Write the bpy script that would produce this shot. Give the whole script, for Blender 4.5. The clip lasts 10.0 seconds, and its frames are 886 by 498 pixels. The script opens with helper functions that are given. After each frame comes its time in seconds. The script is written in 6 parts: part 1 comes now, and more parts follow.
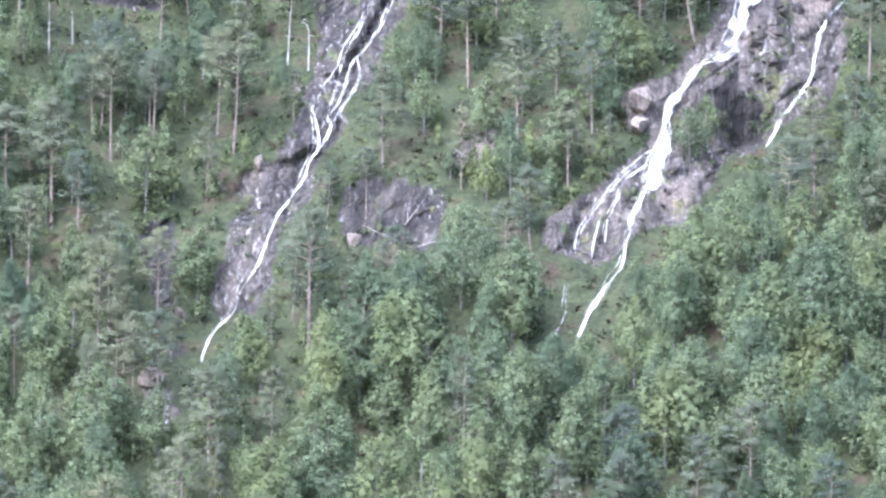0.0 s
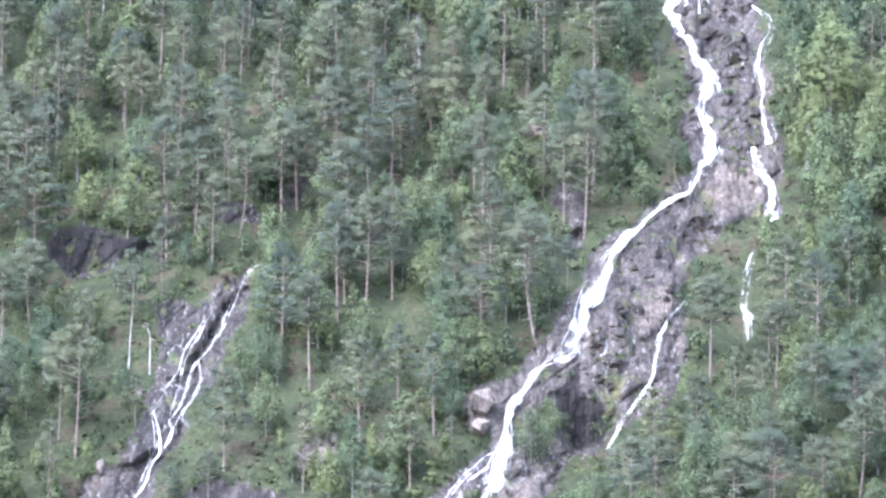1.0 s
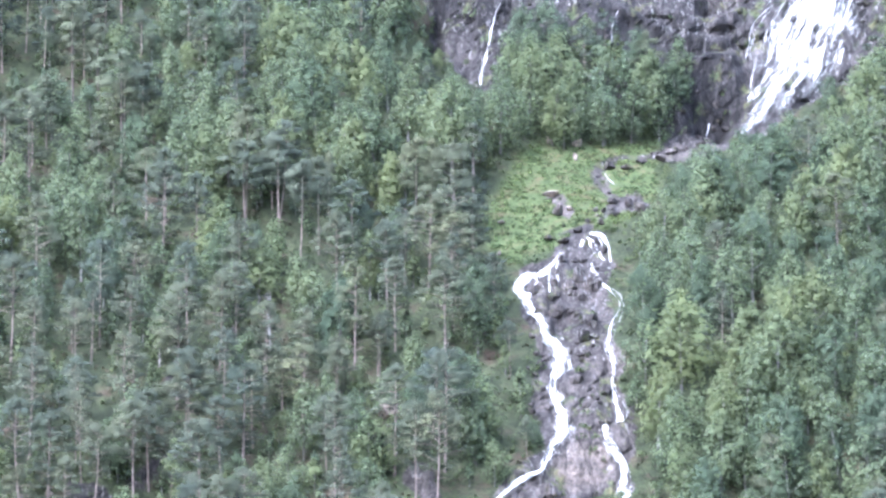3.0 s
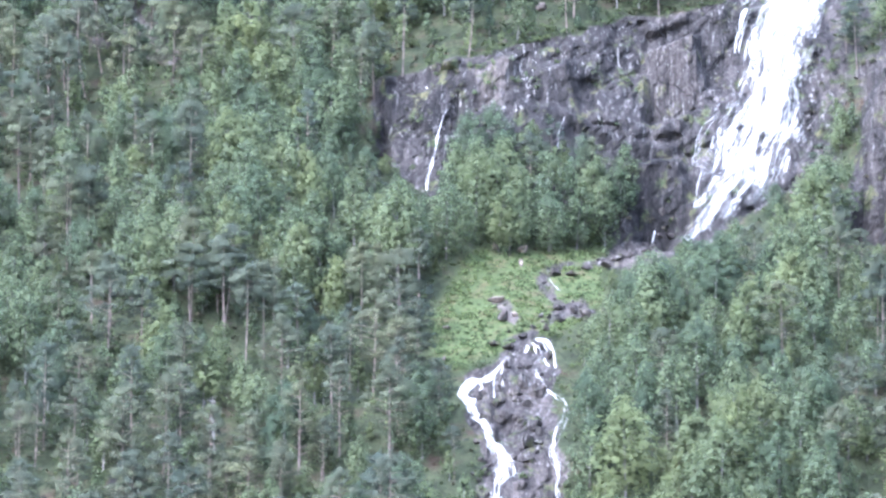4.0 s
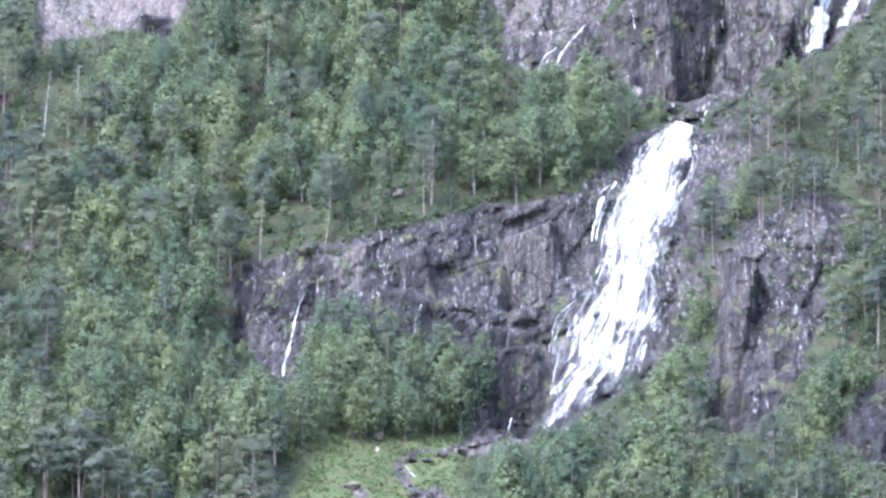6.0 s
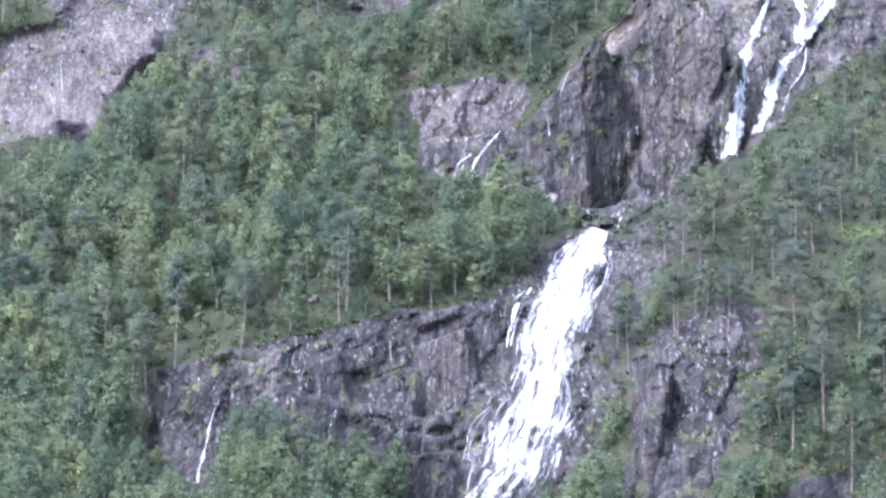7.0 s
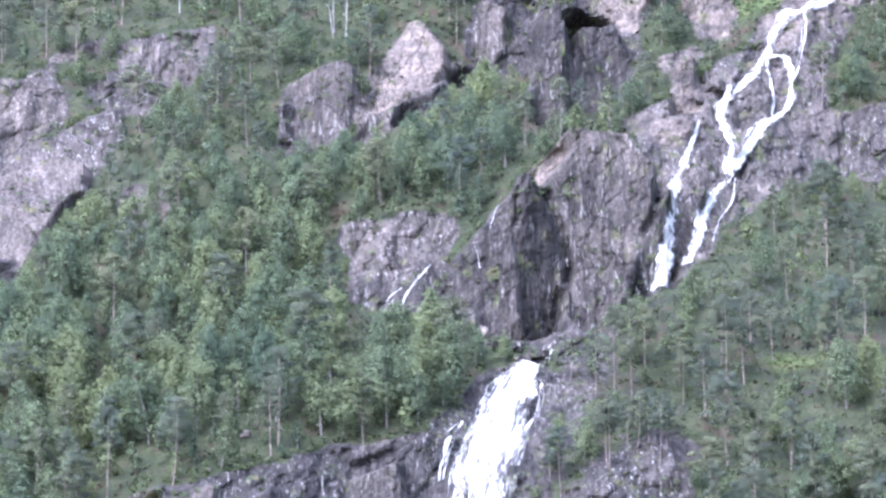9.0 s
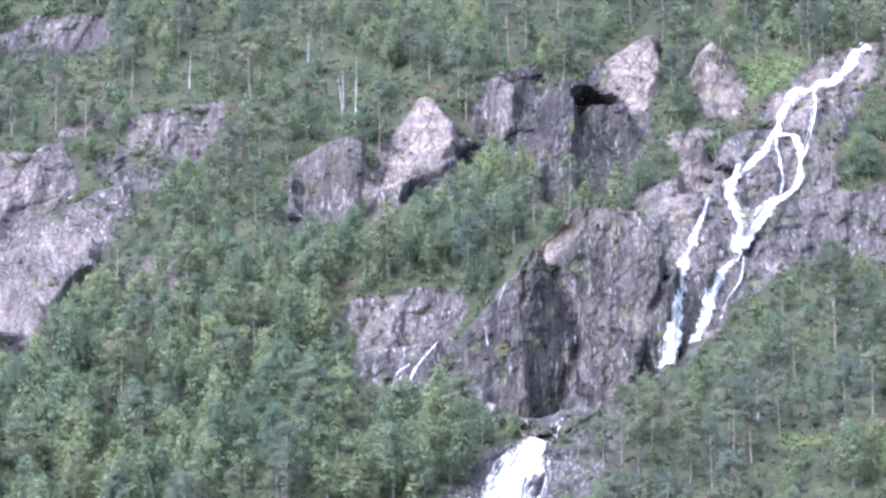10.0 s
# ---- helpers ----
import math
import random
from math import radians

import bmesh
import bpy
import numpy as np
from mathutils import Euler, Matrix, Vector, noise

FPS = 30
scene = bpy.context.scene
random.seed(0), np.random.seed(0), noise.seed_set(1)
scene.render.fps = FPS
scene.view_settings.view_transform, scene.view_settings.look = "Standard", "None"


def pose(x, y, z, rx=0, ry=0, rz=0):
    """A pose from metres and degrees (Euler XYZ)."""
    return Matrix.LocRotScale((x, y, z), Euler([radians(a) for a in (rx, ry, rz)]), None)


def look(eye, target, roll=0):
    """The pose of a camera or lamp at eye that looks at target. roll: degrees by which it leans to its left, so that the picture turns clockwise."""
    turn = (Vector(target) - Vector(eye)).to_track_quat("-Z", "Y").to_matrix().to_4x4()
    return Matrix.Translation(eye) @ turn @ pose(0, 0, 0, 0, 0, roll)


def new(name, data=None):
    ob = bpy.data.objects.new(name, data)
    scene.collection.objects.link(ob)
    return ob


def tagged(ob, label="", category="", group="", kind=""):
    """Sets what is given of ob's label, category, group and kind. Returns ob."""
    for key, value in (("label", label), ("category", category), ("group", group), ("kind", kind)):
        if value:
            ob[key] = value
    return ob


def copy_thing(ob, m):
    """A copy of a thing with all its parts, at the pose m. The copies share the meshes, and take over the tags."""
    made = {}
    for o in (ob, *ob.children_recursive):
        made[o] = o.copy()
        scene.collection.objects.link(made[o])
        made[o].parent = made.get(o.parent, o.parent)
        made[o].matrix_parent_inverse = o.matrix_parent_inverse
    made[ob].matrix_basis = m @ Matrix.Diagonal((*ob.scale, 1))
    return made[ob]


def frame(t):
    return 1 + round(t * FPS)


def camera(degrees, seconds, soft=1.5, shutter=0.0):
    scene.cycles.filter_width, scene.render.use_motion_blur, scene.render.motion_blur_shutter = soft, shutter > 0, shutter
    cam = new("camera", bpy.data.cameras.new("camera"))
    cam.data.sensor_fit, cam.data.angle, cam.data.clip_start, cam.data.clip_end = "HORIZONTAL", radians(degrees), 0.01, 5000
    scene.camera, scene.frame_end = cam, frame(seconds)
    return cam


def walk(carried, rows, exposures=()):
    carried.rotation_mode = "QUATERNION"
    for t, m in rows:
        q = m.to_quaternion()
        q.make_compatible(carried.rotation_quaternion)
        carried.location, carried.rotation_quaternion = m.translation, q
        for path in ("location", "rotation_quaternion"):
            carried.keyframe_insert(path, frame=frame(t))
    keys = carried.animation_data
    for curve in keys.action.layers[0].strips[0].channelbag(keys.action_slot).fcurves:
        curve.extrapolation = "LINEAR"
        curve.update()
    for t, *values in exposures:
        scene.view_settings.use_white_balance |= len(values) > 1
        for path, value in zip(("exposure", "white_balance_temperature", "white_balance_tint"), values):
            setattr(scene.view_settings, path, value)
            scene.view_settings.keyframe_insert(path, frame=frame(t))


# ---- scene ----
# the camera stands on the valley floor across from the mountainside and pans up it through a long lens
LENS, EYE = 8.0, 1.7
PATH = [
    (0.0, 97.300, -1.121, 2.904),
    (0.5, 98.802, -0.948, 2.018),
    (1.0, 100.057, -0.580, 1.537),
    (1.5, 100.976, -0.392, 1.178),
    (2.0, 101.752, -0.118, 0.862),
    (2.5, 102.244, 0.161, 0.639),
    (2.7, 102.392, 0.180, 0.523),
    (3.8, 103.275, -0.100, -0.178),
    (4.0, 103.541, -0.156, -0.265),
    (4.5, 104.214, -0.207, -0.560),
    (5.0, 104.769, -0.070, -0.889),
    (5.2, 104.870, -0.090, -0.996),
    (6.3, 105.490, -0.220, -1.893),
    (6.5, 105.716, -0.217, -2.072),
    (7.0, 106.191, -0.034, -2.366),
    (7.5, 106.680, 0.310, -2.537),
    (8.0, 107.019, 0.624, -2.546),
    (8.5, 107.242, 0.747, -2.647),
    (9.0, 107.398, 0.678, -2.807),
    (9.5, 107.583, 0.470, -2.904),
    (10.0, 108.089, 0.304, -2.848),
]
cam = camera(LENS, 10.0, soft=2.6)
walk(cam, [(t, pose(0, 0, EYE, rx, ry, rz)) for t, rx, ry, rz in PATH], exposures=[(0.0, 2.29, 5220, 20), (4.5, 2.25, 5000, 20), (7.0, 1.87, 5030, 25), (10.0, 2.04, 5060, 26)])

# overcast daylight: a bright grey-blue sky and a wide, weak sun high over the valley
SUN_UP, SUN_SIDE = radians(46), radians(-142)
world = bpy.data.worlds.new("sky")
scene.world = world
world.use_nodes = True
wn = world.node_tree
sky = wn.nodes.new("ShaderNodeTexSky")
sky.sky_type, sky.sun_disc, sky.sun_elevation, sky.sun_rotation = "NISHITA", False, SUN_UP, SUN_SIDE
sky.dust_density, sky.air_density = 3.0, 1.0
grey = wn.nodes.new("ShaderNodeHueSaturation")
grey.inputs["Saturation"].default_value = 0.6
wn.links.new(sky.outputs["Color"], grey.inputs["Color"])
wn.links.new(grey.outputs["Color"], wn.nodes["Background"].inputs["Color"])
wn.nodes["Background"].inputs["Strength"].default_value = 0.185
sun = new("sun", bpy.data.lights.new("sun", "SUN"))
sun.data.energy, sun.data.angle, sun.data.color = 1.25, radians(50), (1.0, 0.97, 0.92)
away = Vector((math.sin(SUN_SIDE) * math.cos(SUN_UP), math.cos(SUN_SIDE) * math.cos(SUN_UP), math.sin(SUN_UP)))
sun.matrix_world = look(away * 400, (0, 0, 0))


# ---- materials ----
def shader(name, rough=0.8):
    m = bpy.data.materials.new(name)
    m.use_nodes = True
    b = m.node_tree.nodes["Principled BSDF"]
    b.inputs["Roughness"].default_value = rough
    b.inputs["Specular IOR Level"].default_value = 0.25
    return m, m.node_tree, b


def node(t, kind, inputs=(), **attrs):
    n = t.nodes.new(kind)
    for key, value in attrs.items():
        setattr(n, key, value)
    for key, value in dict(inputs).items():
        if isinstance(value, bpy.types.NodeSocket):
            t.links.new(value, n.inputs[key])
        else:
            n.inputs[key].default_value = value
    return n


def noise_at(t, scale, detail=4.0, stretch=(1, 1, 1), rough=0.6):
    pos = node(t, "ShaderNodeNewGeometry").outputs["Position"]
    mp = node(t, "ShaderNodeMapping", {"Vector": pos, "Scale": stretch})
    return node(t, "ShaderNodeTexNoise", {"Vector": mp.outputs[0], "Scale": scale, "Detail": detail, "Roughness": rough}).outputs["Fac"]


def ramp(t, fac, *stops):
    r = node(t, "ShaderNodeValToRGB", {"Fac": fac})
    while len(r.color_ramp.elements) < len(stops):
        r.color_ramp.elements.new(0.5)
    for e, (at, c) in zip(r.color_ramp.elements, stops):
        e.position, e.color = at, (*c, 1) if len(c) == 3 else (c[0],) * 3 + (1,)
    return r.outputs["Color"]


def mixed(t, fac, a, b, how="MIX"):
    n = node(t, "ShaderNodeMix", data_type="RGBA", blend_type=how)
    for sock, value in ((n.inputs["Factor"], fac), (n.inputs[6], a), (n.inputs[7], b)):
        if isinstance(value, bpy.types.NodeSocket):
            t.links.new(value, sock)
        else:
            sock.default_value = value if not isinstance(value, tuple) or len(value) == 4 else (*value, 1)
    return n.outputs[2]


def cracks(t, scale, width):
    """Dark joints between blocks that stand on end: 0 in the joint, 1 on the block."""
    pos = node(t, "ShaderNodeNewGeometry").outputs["Position"]
    bent = node(t, "ShaderNodeTexNoise", {"Vector": pos, "Scale": 0.5, "Detail": 3.0}).outputs["Color"]
    pos = node(t, "ShaderNodeVectorMath", {0: pos, 1: node(t, "ShaderNodeVectorMath", {0: bent, 1: (2.2, 2.2, 2.2)}, operation="MULTIPLY").outputs[0]}, operation="ADD").outputs[0]
    mp = node(t, "ShaderNodeMapping", {"Vector": pos, "Rotation": (0, 0.35, 0), "Scale": (1, 0.35, 0.38)})
    v = node(t, "ShaderNodeTexVoronoi", {"Vector": mp.outputs[0], "Scale": scale}, feature="DISTANCE_TO_EDGE").outputs["Distance"]
    return ramp(t, v, (0.0, (0.12,)), (width, (1.0,)))


def rock_colour(t, pale=None):
    """Grey-violet gneiss: pale slabs, dark wet walls, shade painted into recesses, streaks down the face, lichen and
    fine speckle.
    """
    if pale is None:
        pale = node(t, "ShaderNodeAttribute", attribute_name="pale").outputs["Fac"]
    shift = node(t, "ShaderNodeMath", {0: noise_at(t, 0.10, 6), 1: 0.9, 2: -0.45}, operation="MULTIPLY_ADD").outputs[0]
    at = node(t, "ShaderNodeMath", {0: pale, 1: shift}, operation="ADD").outputs[0]
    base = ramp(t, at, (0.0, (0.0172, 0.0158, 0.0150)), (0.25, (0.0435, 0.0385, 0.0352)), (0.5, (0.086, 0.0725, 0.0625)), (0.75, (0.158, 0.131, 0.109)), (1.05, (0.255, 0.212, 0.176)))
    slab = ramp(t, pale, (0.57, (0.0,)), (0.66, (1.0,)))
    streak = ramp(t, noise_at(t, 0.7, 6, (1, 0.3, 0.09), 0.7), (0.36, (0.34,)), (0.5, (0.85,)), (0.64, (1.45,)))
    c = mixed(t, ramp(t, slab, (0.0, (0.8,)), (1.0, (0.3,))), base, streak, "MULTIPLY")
    lichen = ramp(t, noise_at(t, 0.75, 7, (1, 0.5, 0.28), 0.75), (0.58, (0.0,)), (0.67, (0.8,)))
    c = mixed(t, lichen, c, mixed(t, 0.35, mixed(t, 1.0, c, (2.2, 2.2, 2.15), "MULTIPLY"), (0.24, 0.225, 0.22)))
    white = ramp(t, noise_at(t, 1.7, 6, (1, 0.4, 0.13), 0.74), (0.57, (0.0,)), (0.615, (0.95,)))
    patch = ramp(t, noise_at(t, 0.07, 4), (0.42, (0.15,)), (0.60, (1.0,)))
    dry = mixed(t, 1.0, ramp(t, pale, (0.06, (0.0,)), (0.2, (1.0,))), ramp(t, slab, (0.0, (1.0,)), (1.0, (0.35,))), "MULTIPLY")
    c = mixed(t, mixed(t, 1.0, dry, mixed(t, 1.0, white, patch, "MULTIPLY"), "MULTIPLY"), c, (0.30, 0.28, 0.255))
    moss = ramp(t, noise_at(t, 0.28, 6, (1, 1, 0.7), 0.7), (0.56, (0.0,)), (0.63, (0.85,)))
    c = mixed(t, moss, c, ramp(t, noise_at(t, 0.4, 4), (0.4, (0.055, 0.072, 0.028)), (0.6, (0.105, 0.100, 0.045))))
    c = mixed(t, 1.0, c, mixed(t, 0.75, (1, 1, 1), mixed(t, 1.0, cracks(t, 0.15, 0.018), ramp(t, cracks(t, 0.42, 0.03), (0.0, (0.45,)), (1.0, (1.0,))), "MULTIPLY")), "MULTIPLY")
    tilt = node(t, "ShaderNodeMapping", {"Vector": node(t, "ShaderNodeNewGeometry").outputs["Position"], "Rotation": (0, 0.42, 0), "Scale": (0.10, 0.10, 0.42)})
    band = node(t, "ShaderNodeTexNoise", {"Vector": tilt.outputs[0], "Scale": 1.0, "Detail": 5.0, "Roughness": 0.65}).outputs["Fac"]
    c = mixed(t, slab, c, mixed(t, 1.0, c, ramp(t, band, (0.38, (0.62, 0.63, 0.65)), (0.5, (0.92, 0.90, 0.88)), (0.62, (1.14, 1.10, 1.06))), "MULTIPLY"))
    fine = ramp(t, noise_at(t, 1.6, 6, (1, 1, 0.6), 0.75), (0.34, (0.5,)), (0.64, (1.5,)))
    c = mixed(t, 1.0, c, fine, "MULTIPLY")
    speck = ramp(t, noise_at(t, 4.5, 4, (1, 1, 0.7), 0.75), (0.36, (0.72,)), (0.52, (1.0,)), (0.66, (1.4,)))
    return mixed(t, 1.0, c, speck, "MULTIPLY")


def rock_bump(t):
    h = mixed(t, 0.5, noise_at(t, 0.6, 8, (1, 0.6, 0.45), 0.7), noise_at(t, 2.6, 6, (1, 1, 0.6), 0.7))
    h = mixed(t, 0.4, h, cracks(t, 0.22, 0.10))
    return node(t, "ShaderNodeBump", {"Height": h, "Strength": 0.85, "Distance": 0.5}).outputs[0]


def hillside_material():
    m, t, b = shader("hillside", 0.9)
    soil = ramp(t, noise_at(t, 0.16, 6), (0.30, (0.024, 0.028, 0.015)), (0.44, (0.036, 0.045, 0.020)), (0.55, (0.052, 0.060, 0.027)), (0.64, (0.062, 0.050, 0.030)), (0.76, (0.062, 0.038, 0.025)))
    soil = mixed(t, 1.0, soil, ramp(t, noise_at(t, 1.3, 6), (0.3, (0.45,)), (0.7, (1.35,))), "MULTIPLY")
    grass = ramp(t, noise_at(t, 0.35, 6), (0.32, (0.058, 0.078, 0.028)), (0.5, (0.085, 0.108, 0.038)), (0.66, (0.115, 0.098, 0.048)))
    grass = mixed(t, 1.0, grass, ramp(t, noise_at(t, 1.8, 5), (0.3, (0.6,)), (0.7, (1.25,))), "MULTIPLY")
    green = mixed(t, node(t, "ShaderNodeAttribute", attribute_name="meadow").outputs["Fac"], soil, grass)
    bare = node(t, "ShaderNodeMath", {0: node(t, "ShaderNodeAttribute", attribute_name="rock").outputs["Fac"], 1: noise_at(t, 0.5, 6)}, operation="ADD").outputs[0]
    bare = ramp(t, bare, (0.86, (0.0,)), (1.05, (1.0,)))
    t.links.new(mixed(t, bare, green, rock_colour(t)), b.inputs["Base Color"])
    t.links.new(rock_bump(t), b.inputs["Normal"])
    return m


def stone_material(pale):
    m, t, b = shader("stone_pale" if pale else "stone", 0.85)
    c = rock_colour(t, node(t, "ShaderNodeValue").outputs[0])
    t.nodes["Value"].outputs[0].default_value = 1.0 if pale else 0.4
    t.links.new(c, b.inputs["Base Color"])
    t.links.new(rock_bump(t), b.inputs["Normal"])
    return m


def leaf_material(name, dark, mid, light, through_light, gaps=0.4):
    """Leaves in sprays: diffuse and translucent, with gaps between the leaves of a spray."""
    m, t, b = shader(name, 0.65)
    b.inputs["Specular IOR Level"].default_value = 0.1
    island = node(t, "ShaderNodeNewGeometry").outputs["Random Per Island"]
    own = node(t, "ShaderNodeMath", {0: node(t, "ShaderNodeObjectInfo").outputs["Random"], 1: node(t, "ShaderNodeAttribute", attribute_name="tint").outputs["Fac"]}, operation="ADD").outputs[0]
    own = node(t, "ShaderNodeMath", {0: own}, operation="FRACT").outputs[0]
    c = ramp(t, island, (0.0, dark), (0.5, mid), (1.0, light))
    wide = ramp(t, noise_at(t, 0.06, 3), (0.32, (0.82, 0.87, 0.92)), (0.66, (1.15, 1.11, 1.0)))
    c = mixed(t, 1.0, c, wide, "MULTIPLY")
    c = mixed(t, 1.0, c, ramp(t, own, (0.0, (0.72, 0.79, 0.88)), (0.5, (0.95, 0.96, 0.99)), (0.9, (1.09, 1.07, 1.0)), (1.0, (1.17, 1.13, 1.0))), "MULTIPLY")
    t.links.new(c, b.inputs["Base Color"])
    tr = node(t, "ShaderNodeBsdfTranslucent", {"Color": c})
    mx = node(t, "ShaderNodeMixShader", {0: through_light, 1: b.outputs[0], 2: tr.outputs[0]})
    airy = node(t, "ShaderNodeMixShader", {0: gaps, 1: mx.outputs[0], 2: node(t, "ShaderNodeBsdfTransparent").outputs[0]})
    t.links.new(airy.outputs[0], t.nodes["Material Output"].inputs["Surface"])
    return m


def bark_material(name, low, high, spots):
    m, t, b = shader(name, 0.9)
    c = ramp(t, noise_at(t, 2.0, 5, (1, 1, spots)), (0.35, low), (0.62, high))
    t.links.new(c, b.inputs["Base Color"])
    return m


def water_material():
    """White broken water: a bright foam with dark gaps that run along the flow."""
    m, t, b = shader("white_water", 0.55)
    uv = node(t, "ShaderNodeUVMap", uv_map="flow").outputs[0]
    mp = node(t, "ShaderNodeMapping", {"Vector": uv, "Scale": (0.75, 0.12, 1)})
    n1 = node(t, "ShaderNodeTexNoise", {"Vector": mp.outputs[0], "Scale": 1.0, "Detail": 5.0, "Roughness": 0.66, "Distortion": 0.25}).outputs["Fac"]
    mp2 = node(t, "ShaderNodeMapping", {"Vector": uv, "Scale": (1.5, 0.2, 1)})
    n2 = node(t, "ShaderNodeTexNoise", {"Vector": mp2.outputs[0], "Scale": 1.0, "Detail": 4.0, "Roughness": 0.7}).outputs["Fac"]
    full = node(t, "ShaderNodeAttribute", attribute_name="body").outputs["Fac"]
    mp3 = node(t, "ShaderNodeMapping", {"Vector": uv, "Scale": (3.2, 0.8, 1)})
    n3 = node(t, "ShaderNodeTexNoise", {"Vector": mp3.outputs[0], "Scale": 1.0, "Detail": 3.0, "Roughness": 0.7}).outputs["Fac"]
    a1 = node(t, "ShaderNodeMath", {0: n1, 1: 1.45, 2: full}, operation="MULTIPLY_ADD").outputs[0]
    a2 = node(t, "ShaderNodeMath", {0: n2, 1: 0.85, 2: a1}, operation="MULTIPLY_ADD").outputs[0]
    cover = node(t, "ShaderNodeMath", {0: n3, 1: 0.55, 2: a2}, operation="MULTIPLY_ADD").outputs[0]
    cover = node(t, "ShaderNodeMath", {0: cover, 1: -0.625}, operation="ADD").outputs[0]
    alpha = ramp(t, cover, (0.74, (0.0,)), (0.96, (0.40,)), (1.0, (0.5,)))
    alpha = mixed(t, ramp(t, node(t, "ShaderNodeMath", {0: cover, 1: -1.0}, operation="ADD").outputs[0], (0.0, (0.0,)), (0.22, (1.0,))), alpha, (1, 1, 1))
    foam = ramp(t, n3, (0.34, (0.54, 0.525, 0.49)), (0.52, (0.71, 0.69, 0.65)), (0.66, (0.77, 0.75, 0.71)))
    t.links.new(foam, b.inputs["Base Color"])
    clear = node(t, "ShaderNodeBsdfTransparent")
    mx = node(t, "ShaderNodeMixShader", {0: alpha, 1: clear.outputs[0], 2: b.outputs[0]})
    t.links.new(mx.outputs[0], t.nodes["Material Output"].inputs["Surface"])
    return m


HILL, STONE, STONE_PALE, WATER = hillside_material(), stone_material(False), stone_material(True), water_material()
BIRCH_LEAF = leaf_material("birch_leaves", (0.158, 0.190, 0.108), (0.180, 0.217, 0.119), (0.202, 0.243, 0.128), 0.5, 0.34)
PINE_LEAF = leaf_material("pine_needles", (0.140, 0.157, 0.106), (0.164, 0.183, 0.120), (0.192, 0.207, 0.132), 0.45, 0.4)
SHRUB_LEAF = leaf_material("shrub_leaves", (0.060, 0.080, 0.040), (0.084, 0.108, 0.052), (0.114, 0.140, 0.066), 0.35, 0.15)
HEATH_LEAF = leaf_material("heath", (0.052, 0.056, 0.028), (0.085, 0.078, 0.042), (0.125, 0.088, 0.056), 0.15, 0.1)
FERN_LEAF = leaf_material("fern_leaves", (0.084, 0.118, 0.046), (0.108, 0.148, 0.057), (0.138, 0.168, 0.070), 0.4, 0.3)
BIRCH_BARK = bark_material("birch_bark", (0.09, 0.08, 0.072), (0.25, 0.235, 0.215), 3.0)
PINE_BARK = bark_material("pine_bark", (0.10, 0.080, 0.068), (0.24, 0.19, 0.158), 0.6)
LOG_WOOD = bark_material("weathered_log", (0.13, 0.115, 0.105), (0.30, 0.275, 0.255), 0.5)
DEAD_WOOD = bark_material("dead_wood", (0.19, 0.175, 0.155), (0.40, 0.375, 0.345), 0.5)


# ---- mesh helpers ----
def mesh_of(name, verts, faces, mats, index=None, smooth=False):
    me = bpy.data.meshes.new(name)
    verts = np.asarray(verts, np.float32)
    if isinstance(faces, np.ndarray):
        n, k = faces.shape
        me.vertices.add(len(verts))
        me.vertices.foreach_set("co", verts.ravel())
        me.loops.add(n * k)
        me.loops.foreach_set("vertex_index", faces.astype(np.int32).ravel())
        me.polygons.add(n)
        me.polygons.foreach_set("loop_start", np.arange(0, n * k, k, dtype=np.int32))
        me.update(calc_edges=True)
    else:
        me.from_pydata(verts.tolist(), [], faces)
    for m in mats:
        me.materials.append(m)
    if index is not None:
        me.polygons.foreach_set("material_index", np.asarray(index, np.int32))
    me.polygons.foreach_set("use_smooth", np.full(len(me.polygons), smooth))
    me.update()
    return me


def point_value(me, name, values):
    me.attributes.new(name, "FLOAT", "POINT").data.foreach_set("value", np.asarray(values, np.float32).ravel())


def part(name, me, parent, label=""):
    ob = new(name, me)
    ob.parent = parent
    return tagged(ob, label)


# ---- the mountainside ----
# the hillside: y = Y(x, z) on a fine grid, steep where rock walls are, one sheet with the valley and the plateau
X0, X1, DX = -128.0, 178.0, 0.66
Z0, Z1, DZ = 44.0, 512.0, 0.60
GX, GZ = np.arange(X0, X1, DX), np.arange(Z0, Z1, DZ)
FOOT, COT = 735.0, 1.10


def lattice(x, z, size, seed):
    """Smooth value noise of -1 to 1 with cells of that many metres."""
    rng = np.random.default_rng(seed)
    grid = rng.uniform(-1, 1, (257, 257))
    u, v = np.asarray(x) / size + 300.3, np.asarray(z) / size + 300.7
    i, j = np.floor(u).astype(int), np.floor(v).astype(int)
    a, b = u - i, v - j
    a, b = a * a * (3 - 2 * a), b * b * (3 - 2 * b)
    i, j = i % 256, j % 256
    return (grid[i, j] * (1 - a) * (1 - b) + grid[i + 1, j] * a * (1 - b) + grid[i, j + 1] * (1 - a) * b + grid[i + 1, j + 1] * a * b)


